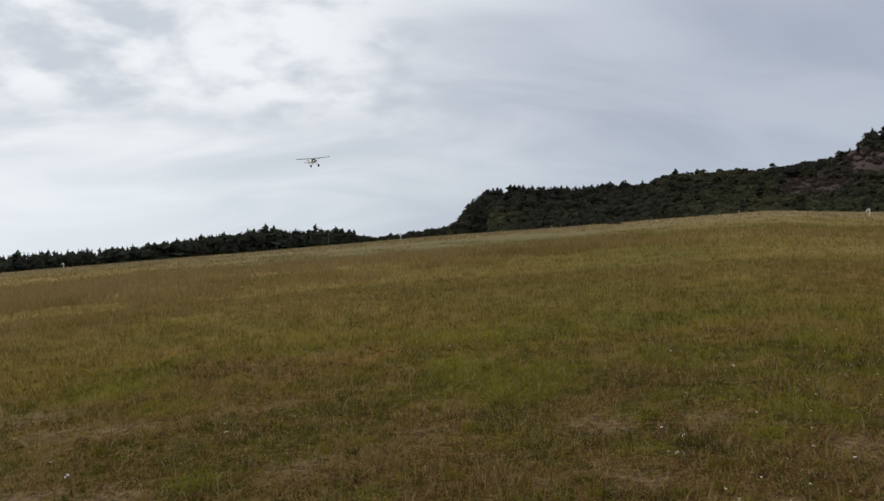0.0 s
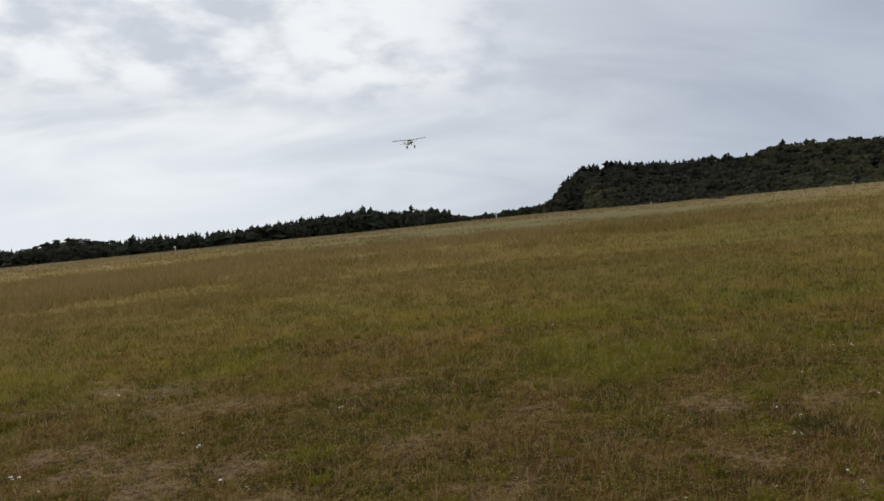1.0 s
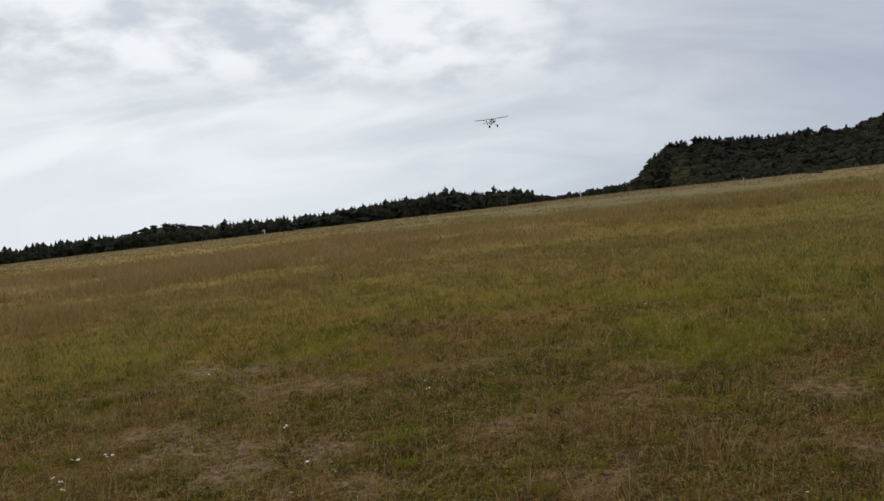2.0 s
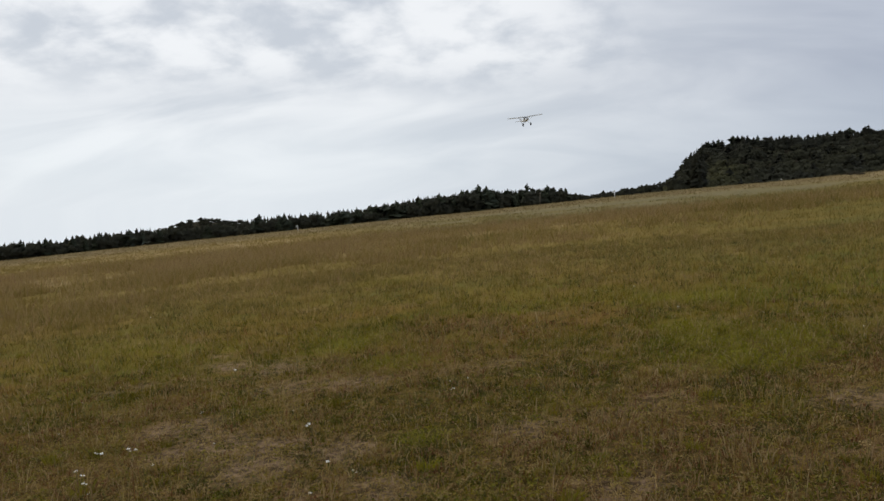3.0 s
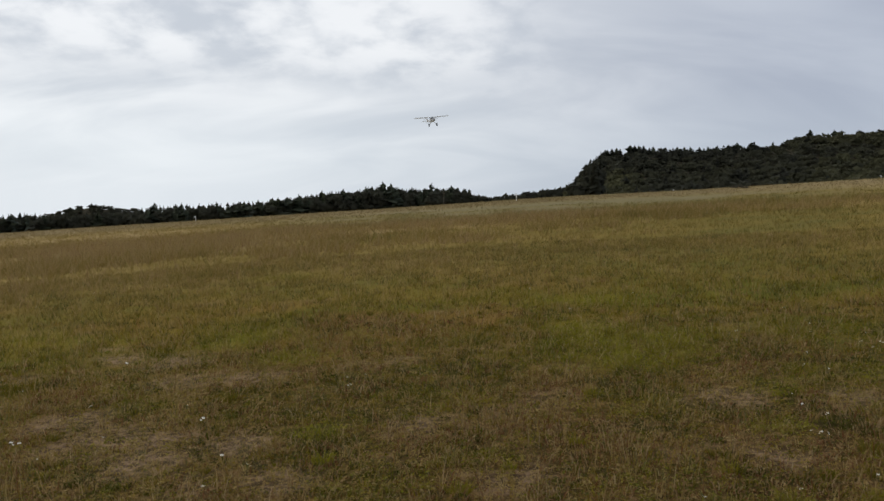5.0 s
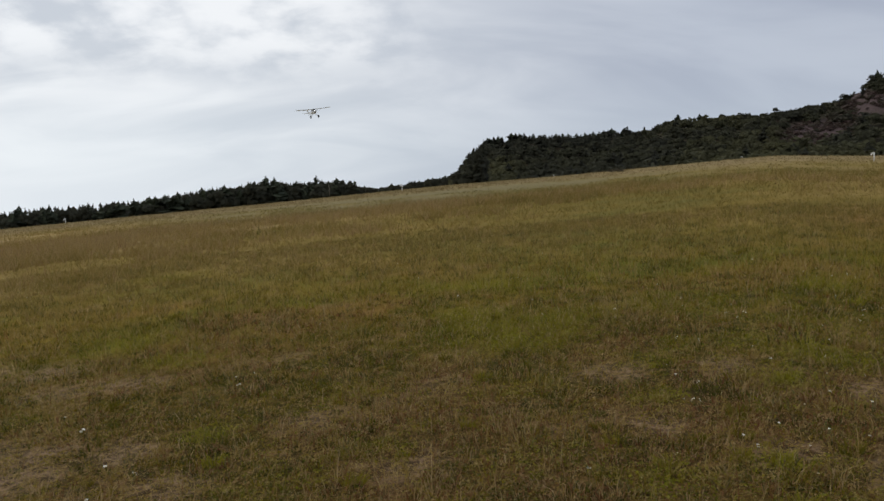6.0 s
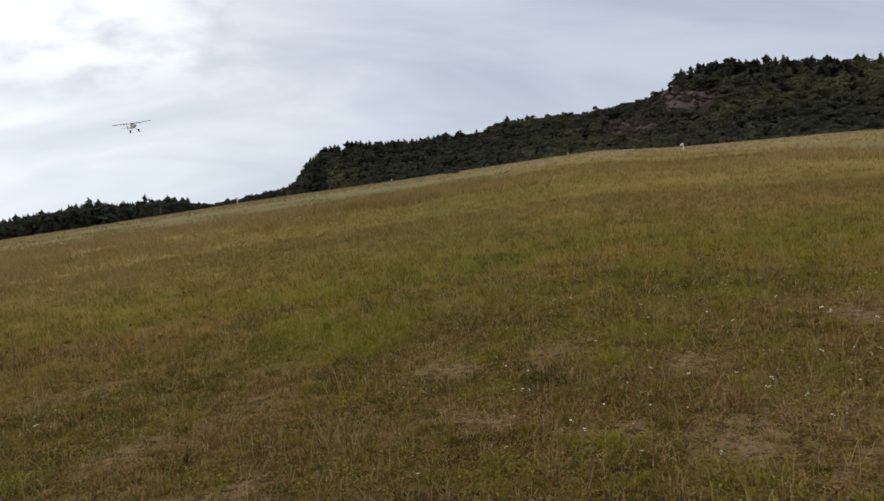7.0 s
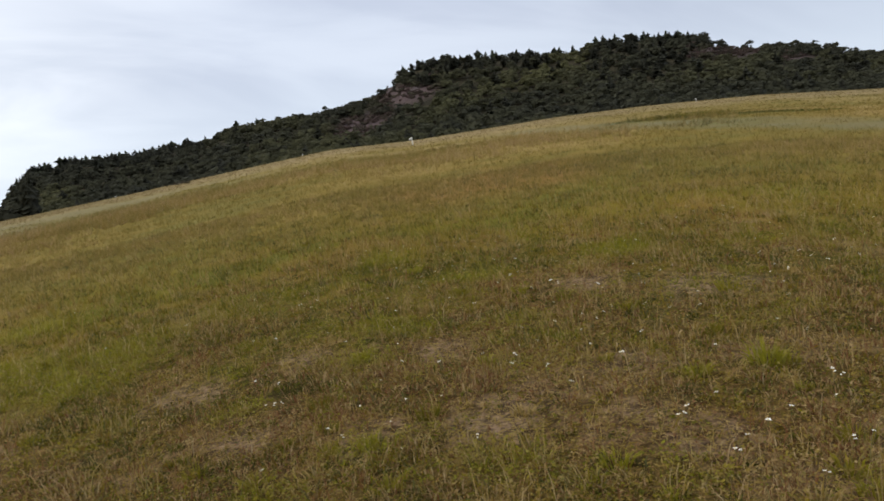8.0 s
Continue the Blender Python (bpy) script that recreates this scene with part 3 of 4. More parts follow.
def make_rock(az, el, wide, high, seed):
    """A weathered outcrop of rock standing out of the slope."""
    rng = random.Random(seed)
    bm = bmesh.new()
    bmesh.ops.create_icosphere(bm, subdivisions=3, radius=1.0)
    for v in bm.verts:
        v.co *= 1 + 0.5 * (noise.noise(v.co * 1.6 + Vector((seed * 7.1, 0, 0)))) + 0.22 * noise.noise(v.co * 4.1 + Vector((0, seed * 3.3, 0)))
        v.co.z = round(v.co.z * 3.5) / 3.5 * 0.55 + v.co.z * 0.45
    r = HILL_FOOT
    while r < HILL_TOP and math.degrees(math.atan2(float(hill_z(az, r)) - EYE, r)) < el:
        r += 4
    rock = part("rock_outcrop", bm, ROCK)
    rock.matrix_basis = pose(r * math.sin(radians(az)), r * math.cos(radians(az)), float(hill_z(az, r)) + high * 0.2, rng.uniform(-8, 8), rng.uniform(-8, 8), -az)
    rock.scale = (wide, wide * 0.6, high)
    tagged(rock, "pale pinkish-grey rock outcrop standing out of the wooded slope", "rock", "rock outcrops on the hill")


for az, el, wide, high in ((27.4, 5.3, 6.0, 3.2), (28.9, 5.1, 4.0, 2.2), (24.8, 3.6, 4.0, 1.6), (48.8, 4.45, 5.0, 2.2), (50.4, 4.6, 4.0, 1.6), (54.2, 3.2, 4.0, 1.8)):
    make_rock(az, el, wide, high, int(az * 10))


far_hill_woods()
hill_woods()
valley_woods()


# single trees that stand out along the skyline
def make_tree(kind, seed):
    tree = new("conifer_tree" if kind == "c" else "broadleaf_tree")
    h = 12.0
    if kind == "c":
        v, soft = conifer_shape(60 + seed, 17, 0.25 + 0.05 * (seed % 3))
        me = grid_mesh("crown", v * h, np.arange(len(v)).reshape(-1, 4), NEEDLE, normals=soft)
    else:
        v, soft = broadleaf_shape(90 + seed, 320)
        v = v * h * np.array([1.15, 1.15, 1])
        me = grid_mesh("crown", v, np.arange(len(v)).reshape(-1, 4), LEAF, {"tone": np.full(len(v), 0.08), "brown": np.zeros(len(v))}, normals=soft)
    crown = new("crown", me)
    crown.parent = tree
    rng = random.Random(seed)
    bend = rng.uniform(-0.02, 0.02) * h
    bm = tube([(0, 0, -0.3), (bend * 0.4, 0, h * 0.35), (bend, 0, h * (0.96 if kind == "c" else 0.7))], [0.22, 0.15, 0.03], 7)
    part("trunk", bm, BARK, tree)
    for k in range(4):
        t = rng.uniform(0, 6.28)
        z0 = h * rng.uniform(0.25, 0.55)
        reach = h * (0.1 if kind == "c" else 0.24)
        part("limb", tube([(bend * 0.4, 0, z0), (reach * math.cos(t) * 0.6, reach * math.sin(t) * 0.6, z0 + h * 0.07), (reach * math.cos(t), reach * math.sin(t), z0 + h * 0.16)],
                          [0.07, 0.05, 0.015], 5), BARK, tree)
    if kind == "c":
        tagged(tree, "dark green conifer with drooping boughs on the skyline", "tree", "conifers on the skyline")
    else:
        tagged(tree, "dark round-headed broadleaf tree on the skyline", "tree", "broadleaf trees on the skyline")
    return tree


TREES = {("c", k): make_tree("c", k) for k in range(5)} | {("b", k): make_tree("b", k) for k in range(3)}
used = set()


def stand(kind, az, r, foot, top):
    """Plant a tree at an azimuth and distance, so that it reaches from foot to top (degrees)."""
    k = RNG.randint(5 if kind == "c" else 3)
    h = r * (math.tan(radians(top)) - math.tan(radians(foot)))
    m = pose(r * math.sin(radians(az)), r * math.cos(radians(az)), EYE + r * math.tan(radians(foot)), 0, 0, RNG.uniform(0, 360))
    src = TREES[kind, k]
    if (kind, k) not in used:
        used.add((kind, k))
        src.matrix_basis, ob = m, src
    else:
        ob = copy_thing(src, m)
    s = h / 12.0
    w = min(s, 1.6) * (RNG.uniform(1.2, 2.0) if kind == "c" else RNG.uniform(0.75, 1.1))
    ob.scale = (w, w, s)


for az, extra, kind in ((-43, 0.1, "c"), (-41.6, 0.12, "c"), (-40, 0.1, "c"), (-38.4, 0.12, "c"), (-28.0, 0.3, "c"), (-26.3, 0.18, "c"), (-24.8, 0.05, "b"),
                        (-24, 0.1, "c"), (-22.4, 0.1, "b"), (-21.2, 0.12, "c"), (-20.2, 0.1, "c"), (-19.3, 0.22, "b"), (-18.4, 0.12, "c"), (-16.8, 0.22, "c"),
                        (-16.1, 0.1, "c"), (-15.3, 0.22, "c"), (-14.6, 0.1, "b"), (-13.7, 0.12, "c"), (-12.5, 0.32, "c"), (-11.9, 0.22, "c"), (-11.0, 0.1, "b"),
                        (-10.4, 0.12, "c"), (-9.0, 0.3, "c"), (-8.3, 0.1, "b"), (-7.6, 0.22, "c"), (-6.9, 0.16, "b"), (-6.3, 0.14, "c")):
    base = 545.0 if az < -29 else 415.0
    stand(kind, az, base, float(crest_el(az)) - 0.75, float(top_el(az)) + extra * 0.7)
for az in np.arange(-45, -6.2, 0.7):
    a = az + RNG.uniform(-0.25, 0.25)
    base = 543.0 if a < -29 else 412.0
    stand("c" if RNG.rand() < 0.4 else "b", a, base, float(crest_el(a)) - 0.75, float(belt_el(a)) + RNG.uniform(-0.25, 0.04))
for az, extra in ((1.5, 0.15), (1.9, 0.15), (2.4, 0.2), (2.9, 0.15), (3.4, 0.2), (4.0, 0.1), (4.75, 0.25), (5.3, 0.12), (6.4, 0.26), (7.1, 0.1), (8.0, 0.22), (8.5, 0.16),
                  (9.1, 0.2), (9.8, 0.16), (10.4, 0.3), (11.2, 0.14), (11.9, 0.26), (12.6, 0.25), (13.2, 0.2), (14.0, 0.1), (16.4, 0.2), (17.7, 0.1), (19.6, 0.06),
                  (25.9, 0.2), (28.0, 0.1), (28.5, 0.15), (29.5, 0.2), (30.2, 0.12), (31.2, 0.25), (31.7, 0.2), (33.7, 0.3), (34.4, 0.18), (35.9, 0.2), (36.6, 0.4),
                  (37.3, 0.3), (38.7, 0.22), (39.6, 0.3), (40.2, 0.15), (41.6, 0.3), (42.4, 0.2), (43.2, 0.18), (44.2, 0.25), (45.3, 0.25), (46.3, 0.15), (47.3, 0.3)):
    stand("b" if RNG.rand() < 0.3 else "c", az + RNG.uniform(-0.3, 0.3), HILL_TOP - 6, float(top_el(az)) - 1.0, float(top_el(az)) + extra * (0.22 if az < 28 else 0.45) * RNG.uniform(0.3, 1.6))
for az, extra in ((14.9, 0.02), (20.4, 0.04), (22.6, 0.05), (24.2, 0.06), (26.6, 0.08), (48.6, 0.2), (49.9, 0.15), (51.4, 0.1), (53.0, 0.05), (54.5, 0.06), (56.2, 0.05)):
    stand("b", az, HILL_TOP - 8, float(top_el(az)) - 1.1, float(top_el(az)) + extra * 0.6)


# ---- grass ----
def tufts(name, label, r0, r1, count, per, height, width, spread, power, keep=None, bend=True, hue_shift=0.0, hue_noise=0.16, soft=True, az0=-52, az1=66, seed=1):
    """Tufts of grass on the ring from r0 to r1: each a bunch of tapered blades with one hue."""
    rng = np.random.RandomState(seed)
    az = np.radians(rng.uniform(az0, az1, count))
    r = (r0 ** power + rng.rand(count) * (r1 ** power - r0 ** power)) ** (1 / power)
    x, y = r * np.sin(az), r * np.cos(az)
    t = turf(x, y)
    if keep is not None:
        ok = rng.rand(count) < keep(t, x, y)
        x, y, r = x[ok], y[ok], r[ok]
        t = {k: v[ok] for k, v in t.items()}
    m = len(x)
    hue = np.clip(t["hue"] + hue_shift + rng.normal(scale=hue_noise, size=m), 0.02, 0.88)
    hue = np.where(rng.rand(m) < 0.03 * (r < 12) + 0.3 * t["near"] + 0.4 * t["red"] * (1 - smooth(r, 9, 16)), rng.uniform(0.9, 1.0, m), hue)
    size = rng.uniform(0.55, 1.3, m) * (1 - 0.45 * t["bare"]) * (1 + 0.25 * t["lush"])
    # one row for each blade
    n = m * per
    big = lambda v: np.repeat(v, per)
    t = {k: big(v) for k, v in t.items()}
    t["hue"] = np.clip(big(hue) + rng.normal(scale=0.05, size=n), 0.0, 1.0)
    size, r = big(size), big(r)
    d, q = rng.uniform(0, 2 * math.pi, n), np.sqrt(rng.rand(n)) * spread * size
    x, y = big(x) + q * np.cos(d), big(y) + q * np.sin(d)
    h = rng.uniform(height[0], height[1], n) * size
    w = rng.uniform(width[0], width[1], n) * (0.7 + 0.3 * r / r0)
    f = rng.uniform(0, 2 * math.pi, n)
    d = d + rng.normal(scale=0.6, size=n)
    L = h * (0.15 + 0.9 * rng.rand(n) * (0.4 + q / (spread * 1.3)))
    base = np.stack([x, y, ground(x, y) - 0.008], 1)
    side = np.stack([np.cos(f), np.sin(f), np.zeros(n)], 1) * w[:, None] / 2
    over = np.stack([np.cos(d) * L, np.sin(d) * L, np.zeros(n)], 1)
    up = np.stack([np.zeros(n), np.zeros(n), h], 1)
    tip = base + over + up
    t["fleck"] = 1 - smooth(r, 8, 18)
    lean = 0.75 - 0.66 * smooth(r, 9, 34)
    if bend:
        mid = base + over * 0.3 + up * 0.62
        v = np.stack([base - side, base + side, mid + side * 0.8, tip, mid - side * 0.8], 1).reshape(-1, 3)
        o = np.arange(n)[:, None] * 5
        tris = np.concatenate([o + [0, 1, 2], o + [0, 2, 4], o + [4, 2, 3]], 1).reshape(-1, 3)
        k = 5
    else:
        v = np.stack([base - side, base + side, tip], 1).reshape(-1, 3)
        tris = np.arange(3 * n).reshape(-1, 3)
        k = 3
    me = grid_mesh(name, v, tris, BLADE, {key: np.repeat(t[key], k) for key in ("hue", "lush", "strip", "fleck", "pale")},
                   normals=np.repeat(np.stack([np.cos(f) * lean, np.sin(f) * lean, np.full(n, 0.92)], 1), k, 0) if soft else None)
    return tagged(new(name, me), label, "grass", kind="stuff")


def ground_leaves(count):
    """Small round leaves of clover and plantain lying in the turf."""
    rng = np.random.RandomState(15)
    az, r = np.radians(rng.uniform(-52, 66, count)), 2.2 + 11 * rng.rand(count) ** 1.1
    x, y = r * np.sin(az), r * np.cos(az)
    t = turf(x, y)
    ok = rng.rand(count) < (0.3 + 0.9 * t["lush"] + 0.6 * smooth(fbm(x, y, 5.2, 3, 61.0), 0.55, 0.66)) * (1 - 0.75 * t["bare"]) * (1 - smooth(r, 9, 13.2))
    x, y, r = x[ok], y[ok], r[ok]
    t = {k: v[ok] for k, v in t.items()}
    n = len(x)
    c = np.stack([x, y, ground(x, y) + rng.uniform(0.012, 0.05, n)], 1)
    d, s = rng.uniform(0, 6.283, n), rng.uniform(0.005, 0.013, n) * (0.5 + 0.7 * rng.rand(n)) * (0.75 + 0.06 * r)
    u = np.stack([np.cos(d), np.sin(d), rng.uniform(-0.5, 0.6, n)], 1) * s[:, None]
    v = np.stack([-np.sin(d), np.cos(d), rng.uniform(-0.3, 0.3, n)], 1) * s[:, None] * 0.6
    q = np.stack([c - u, c + v, c + u, c - v], 1).reshape(-1, 3)
    t["hue"] = np.where(rng.rand(n) < 0.12, rng.uniform(0.9, 1.0, n), np.clip(t["hue"] - 0.08 + rng.normal(scale=0.16, size=n), 0.04, 0.62))
    t["lush"] = np.clip(t["lush"] * 1.2 + 0.45 * (rng.rand(n) < 0.28), 0, 1.1)
    me = grid_mesh("ground_leaves", q, np.arange(len(q)).reshape(-1, 4), BLADE, {"fleck": np.full(4 * n, 0.15), **{k: np.repeat(t[k], 4) for k in ("hue", "lush", "strip")}})
    tagged(new("ground_leaves", me), "small green clover and plantain leaves in the turf", "leaves", kind="stuff")


far_from = lambda x, y: np.hypot(x, y)
clump = lambda x, y: smooth(fbm(x, y, 2.6, 3, 27.0), 0.34, 0.58)
tufts("near_turf", "short tufted turf grass, olive, brown and straw coloured", 2.0, 12.0, 23000, 12, (0.016, 0.058), (0.003, 0.007), 0.05, 1.2,
      lambda t, x, y: (1 - 0.85 * t["bare"]) * (1 - smooth(far_from(x, y), 7.5, 12)) * (0.3 + 0.7 * clump(x, y)), hue_noise=0.4, soft=False, seed=11)
tufts("middle_turf", "olive green turf grass with dry tips", 6.0, 23.0, 30000, 8, (0.03, 0.11), (0.006, 0.011), 0.11, 1.3,
      lambda t, x, y: (1 - 0.5 * t["bare"]) * smooth(far_from(x, y), 6, 10.5) * (0.55 + 0.45 * clump(x, y)), bend=False, hue_noise=0.24, seed=12)
tufts("turf_behind", "short turf grass of the field, olive and straw coloured", 0.3, 12.0, 6500, 6, (0.025, 0.08), (0.005, 0.01), 0.08, 1.4, az0=64, az1=310, bend=False, seed=21)
tufts("turf_underfoot", "short trodden turf grass", 0.15, 2.4, 2600, 9, (0.015, 0.05), (0.003, 0.006), 0.06, 1.6, bend=False, seed=22)
tufts("outer_turf", "grass of the field, olive to straw coloured", 19.0, 52.0, 26000, 5, (0.05, 0.15), (0.010, 0.020), 0.2, 1.3,
      lambda t, x, y: 1 - 0.97 * t["strip"], bend=False, hue_noise=0.07, seed=18)
tufts("seed_stalks", "thin pale seed stalks standing above the turf", 2.6, 22.0, 26000, 3, (0.06, 0.22), (0.0022, 0.0042), 0.05, 1.5,
      lambda t, x, y: 0.15 + 0.85 * t["hue"], hue_shift=0.3, seed=13)
tufts("dark_clumps", "dense dark green clumps of grass in the turf", 2.2, 12.0, 16000, 9, (0.025, 0.075), (0.0035, 0.0065), 0.07, 1.3,
      lambda t, x, y: smooth(fbm(x, y, 3.2, 3, 80.0), 0.54, 0.64) * (1 - t["bare"]) * (1 - smooth(far_from(x, y), 7, 12)), hue_shift=-0.1, hue_noise=0.14, soft=False, seed=19)
tufts("tall_grass", "tall blond meadow grass going to seed", 11.0, 50.0, 52000, 6, (0.14, 0.44), (0.010, 0.022), 0.14, 1.3,
      lambda t, x, y: t["tall"] * (0.12 + 0.88 * smooth(fbm(x, y, 0.4, 3, 44.0), 0.42, 0.6)) * (1 - t["strip"]), bend=False, hue_shift=0.18, hue_noise=0.2, az1=50, seed=14)
tufts("far_grass", "distant blond meadow grass along the crest of the field", 40.0, 112.0, 34000, 4, (0.06, 0.15), (0.04, 0.07), 0.35, 1.2,
      lambda t, x, y: (0.2 + 0.8 * t["tall"]) * (1 - 0.97 * t["strip"]), bend=False, hue_shift=-0.04, hue_noise=0.02, seed=16)
ground_leaves(230000)


def low_herbs(count, per):
    """Low round cushions of small leaves, each with its own hue."""
    rng = np.random.RandomState(23)
    az, r = np.radians(rng.uniform(-50, 64, count)), 2.1 + 9.5 * rng.rand(count) ** 1.15
    x, y = r * np.sin(az), r * np.cos(az)
    t = turf(x, y)
    ok = rng.rand(count) < (1 - 0.85 * t["bare"]) * (1 - smooth(r, 6.5, 11.5))
    x, y, r, t = x[ok], y[ok], r[ok], {k: v[ok] for k, v in t.items()}
    m = len(x)
    hue = np.clip(t["hue"] - 0.04 + rng.normal(scale=0.32, size=m), 0.0, 0.85)
    hue = np.where(rng.rand(m) < 0.12 + 0.3 * t["red"], rng.uniform(0.9, 1.0, m), hue)
    wide, high = rng.uniform(0.025, 0.085, m) * (0.8 + r * 0.05), rng.uniform(0.012, 0.04, m)
    big = lambda v: np.repeat(v, per, 0)
    n = m * per
    d = rng.normal(size=(n, 3))
    d[:, 2] = np.abs(d[:, 2])
    d /= np.linalg.norm(d, axis=1, keepdims=True)
    px, py = big(x) + d[:, 0] * big(wide), big(y) + d[:, 1] * big(wide)
    c = np.stack([px, py, ground(px, py) + d[:, 2] * big(high)], 1)
    nrm = d + rng.normal(scale=0.5, size=(n, 3)) + np.array([0, 0, 0.4])
    u = np.cross(nrm, rng.normal(size=(n, 3)))
    u /= np.linalg.norm(u, axis=1, keepdims=True)
    w = np.cross(nrm, u)
    w /= np.linalg.norm(w, axis=1, keepdims=True)
    s = (rng.uniform(0.004, 0.0105, n) * (0.7 + big(r) * 0.07))[:, None]
    q = np.stack([c - u * s, c + u * s * 0.6 + w * s * 0.8, c + u * s * 0.6 - w * s * 0.8], 1).reshape(-1, 3)
    hues = np.repeat(np.clip(big(hue) + rng.normal(scale=0.06, size=n), 0, 1), 3)
    me = grid_mesh("low_herbs", q, np.arange(3 * n).reshape(-1, 3), BLADE, {"hue": hues, "lush": np.repeat(np.clip(big(t["lush"]) + big(0.5 * (rng.rand(m) < 0.3)), 0, 1), 3), "strip": np.zeros(3 * n), "fleck": np.full(3 * n, 0.45)})
    tagged(new("low_herbs", me), "low cushions of small green and brown leaves in the turf", "herbs", kind="stuff")


low_herbs(9000, 36)


def litter(count):
    """Dead straw and bits of thatch lying flat between the tufts."""
    rng = np.random.RandomState(17)
    az, r = np.radians(rng.uniform(-52, 66, count)), 2.0 + 7.0 * rng.rand(count) ** 1.2
    x, y = r * np.sin(az), r * np.cos(az)
    t = turf(x, y)
    ok = rng.rand(count) < 0.3 + 0.7 * t["bare"] + 0.3 * t["red"]
    x, y, t = x[ok], y[ok], {k: v[ok] for k, v in t.items()}
    n = len(x)
    d, h, w = rng.uniform(0, 6.283, n), rng.uniform(0.015, 0.06, n), rng.uniform(0.0015, 0.004, n)
    c = np.stack([x, y, ground(x, y) + rng.uniform(0.002, 0.02, n)], 1)
    u = np.stack([np.cos(d), np.sin(d), rng.normal(scale=0.25, size=n)], 1) * h[:, None]
    s = np.stack([-np.sin(d), np.cos(d), rng.normal(scale=0.3, size=n)], 1) * w[:, None]
    q = np.stack([c - s, c + s, c + u], 1).reshape(-1, 3)
    hue = np.where(rng.rand(n) < 0.35 * (1 - t["bare"]), rng.uniform(0.9, 1.0, n), np.clip(rng.uniform(0.4, 0.7, n) + 0.17 * t["bare"], 0, 0.87))
    me = grid_mesh("straw_litter", q, np.arange(3 * n).reshape(-1, 3), BLADE, {"hue": np.repeat(hue, 3), "lush": np.zeros(3 * n), "strip": np.zeros(3 * n)})
    tagged(new("straw_litter", me), "dead straw and thatch lying between the tufts", "straw", kind="stuff")


litter(200000)


# ---- taller tufts that stand out of the turf ----
def make_tuft(seed, hue, lush):
    rng = np.random.RandomState(seed)
    n = 70
    d, q = rng.uniform(0, 6.283, n), np.sqrt(rng.rand(n)) * 0.05
    h, f = rng.uniform(0.035, 0.10, n), rng.uniform(0, 6.283, n)
    L = h * (0.1 + q / 0.05 * rng.uniform(0.2, 0.8, n))
    base = np.stack([q * np.cos(d), q * np.sin(d), np.full(n, -0.008)], 1)
    side = np.stack([np.cos(f), np.sin(f), np.zeros(n)], 1) * 0.0028
    over, up = np.stack([np.cos(d) * L, np.sin(d) * L, np.zeros(n)], 1), np.stack([np.zeros(n), np.zeros(n), h], 1)
    mid = base + over * 0.3 + up * 0.65
    v = np.stack([base - side, base + side, mid + side * 0.8, base + over + up, mid - side * 0.8], 1).reshape(-1, 3)
    o = np.arange(n)[:, None] * 5
    tris = np.concatenate([o + [0, 1, 2], o + [0, 2, 4], o + [4, 2, 3]], 1).reshape(-1, 3)
    hues = np.repeat(np.clip(hue + rng.normal(scale=0.08, size=n), 0, 0.9), 5)
    soft = np.stack([np.cos(d) * 0.5, np.sin(d) * 0.5, np.full(n, 0.85)], 1)
    me = grid_mesh("grass_tuft", v, tris, BLADE, {"hue": hues, "lush": np.full(5 * n, lush), "strip": np.zeros(5 * n)}, normals=np.repeat(soft, 5, 0))
    ob = new("grass_tuft", me)
    words = "bright yellow-green tuft of grass standing above the turf" if lush > 0.4 else ("straw-coloured dry tuft of grass standing above the turf" if hue > 0.6 else "dark olive tuft of grass standing above the turf")
    return tagged(ob, words, "grass tuft", "taller tufts in the turf")


TUFTS = [make_tuft(k, h, l) for k, (h, l) in enumerate(((0.45, 1.1), (0.42, 0.6), (0.32, 0.1), (0.36, 0.2), (0.7, 0.0), (0.45, 0.7)))]
TUFT_PLACES = [(3.66, 3.28), (3.74, 3.2), (2.77, 5.97), (4.11, 8.85), (1.33, 5.2), (1.61, 3.94), (3.28, 3.42), (2.2, 5.35), (-2.66, 7.9)]
trng = random.Random(9)
for _ in range(130):
    az, r = radians(trng.uniform(-46, 62)), trng.uniform(2.8, 13.0)
    TUFT_PLACES.append((r * math.sin(az), r * math.cos(az)))
for k, (x, y) in enumerate(TUFT_PLACES):
    m = pose(x, y, float(ground(x, y)), 0, 0, trng.uniform(0, 360))
    if k < 6:
        TUFTS[k].matrix_basis, ob = m, TUFTS[k]
    else:
        ob = copy_thing(TUFTS[trng.randrange(6)], m)
    s = 1.5 if k == 0 else trng.uniform(0.5, 1.0)
    ob.scale = (s * trng.uniform(1.1, 1.8), s * trng.uniform(1.1, 1.8), s)


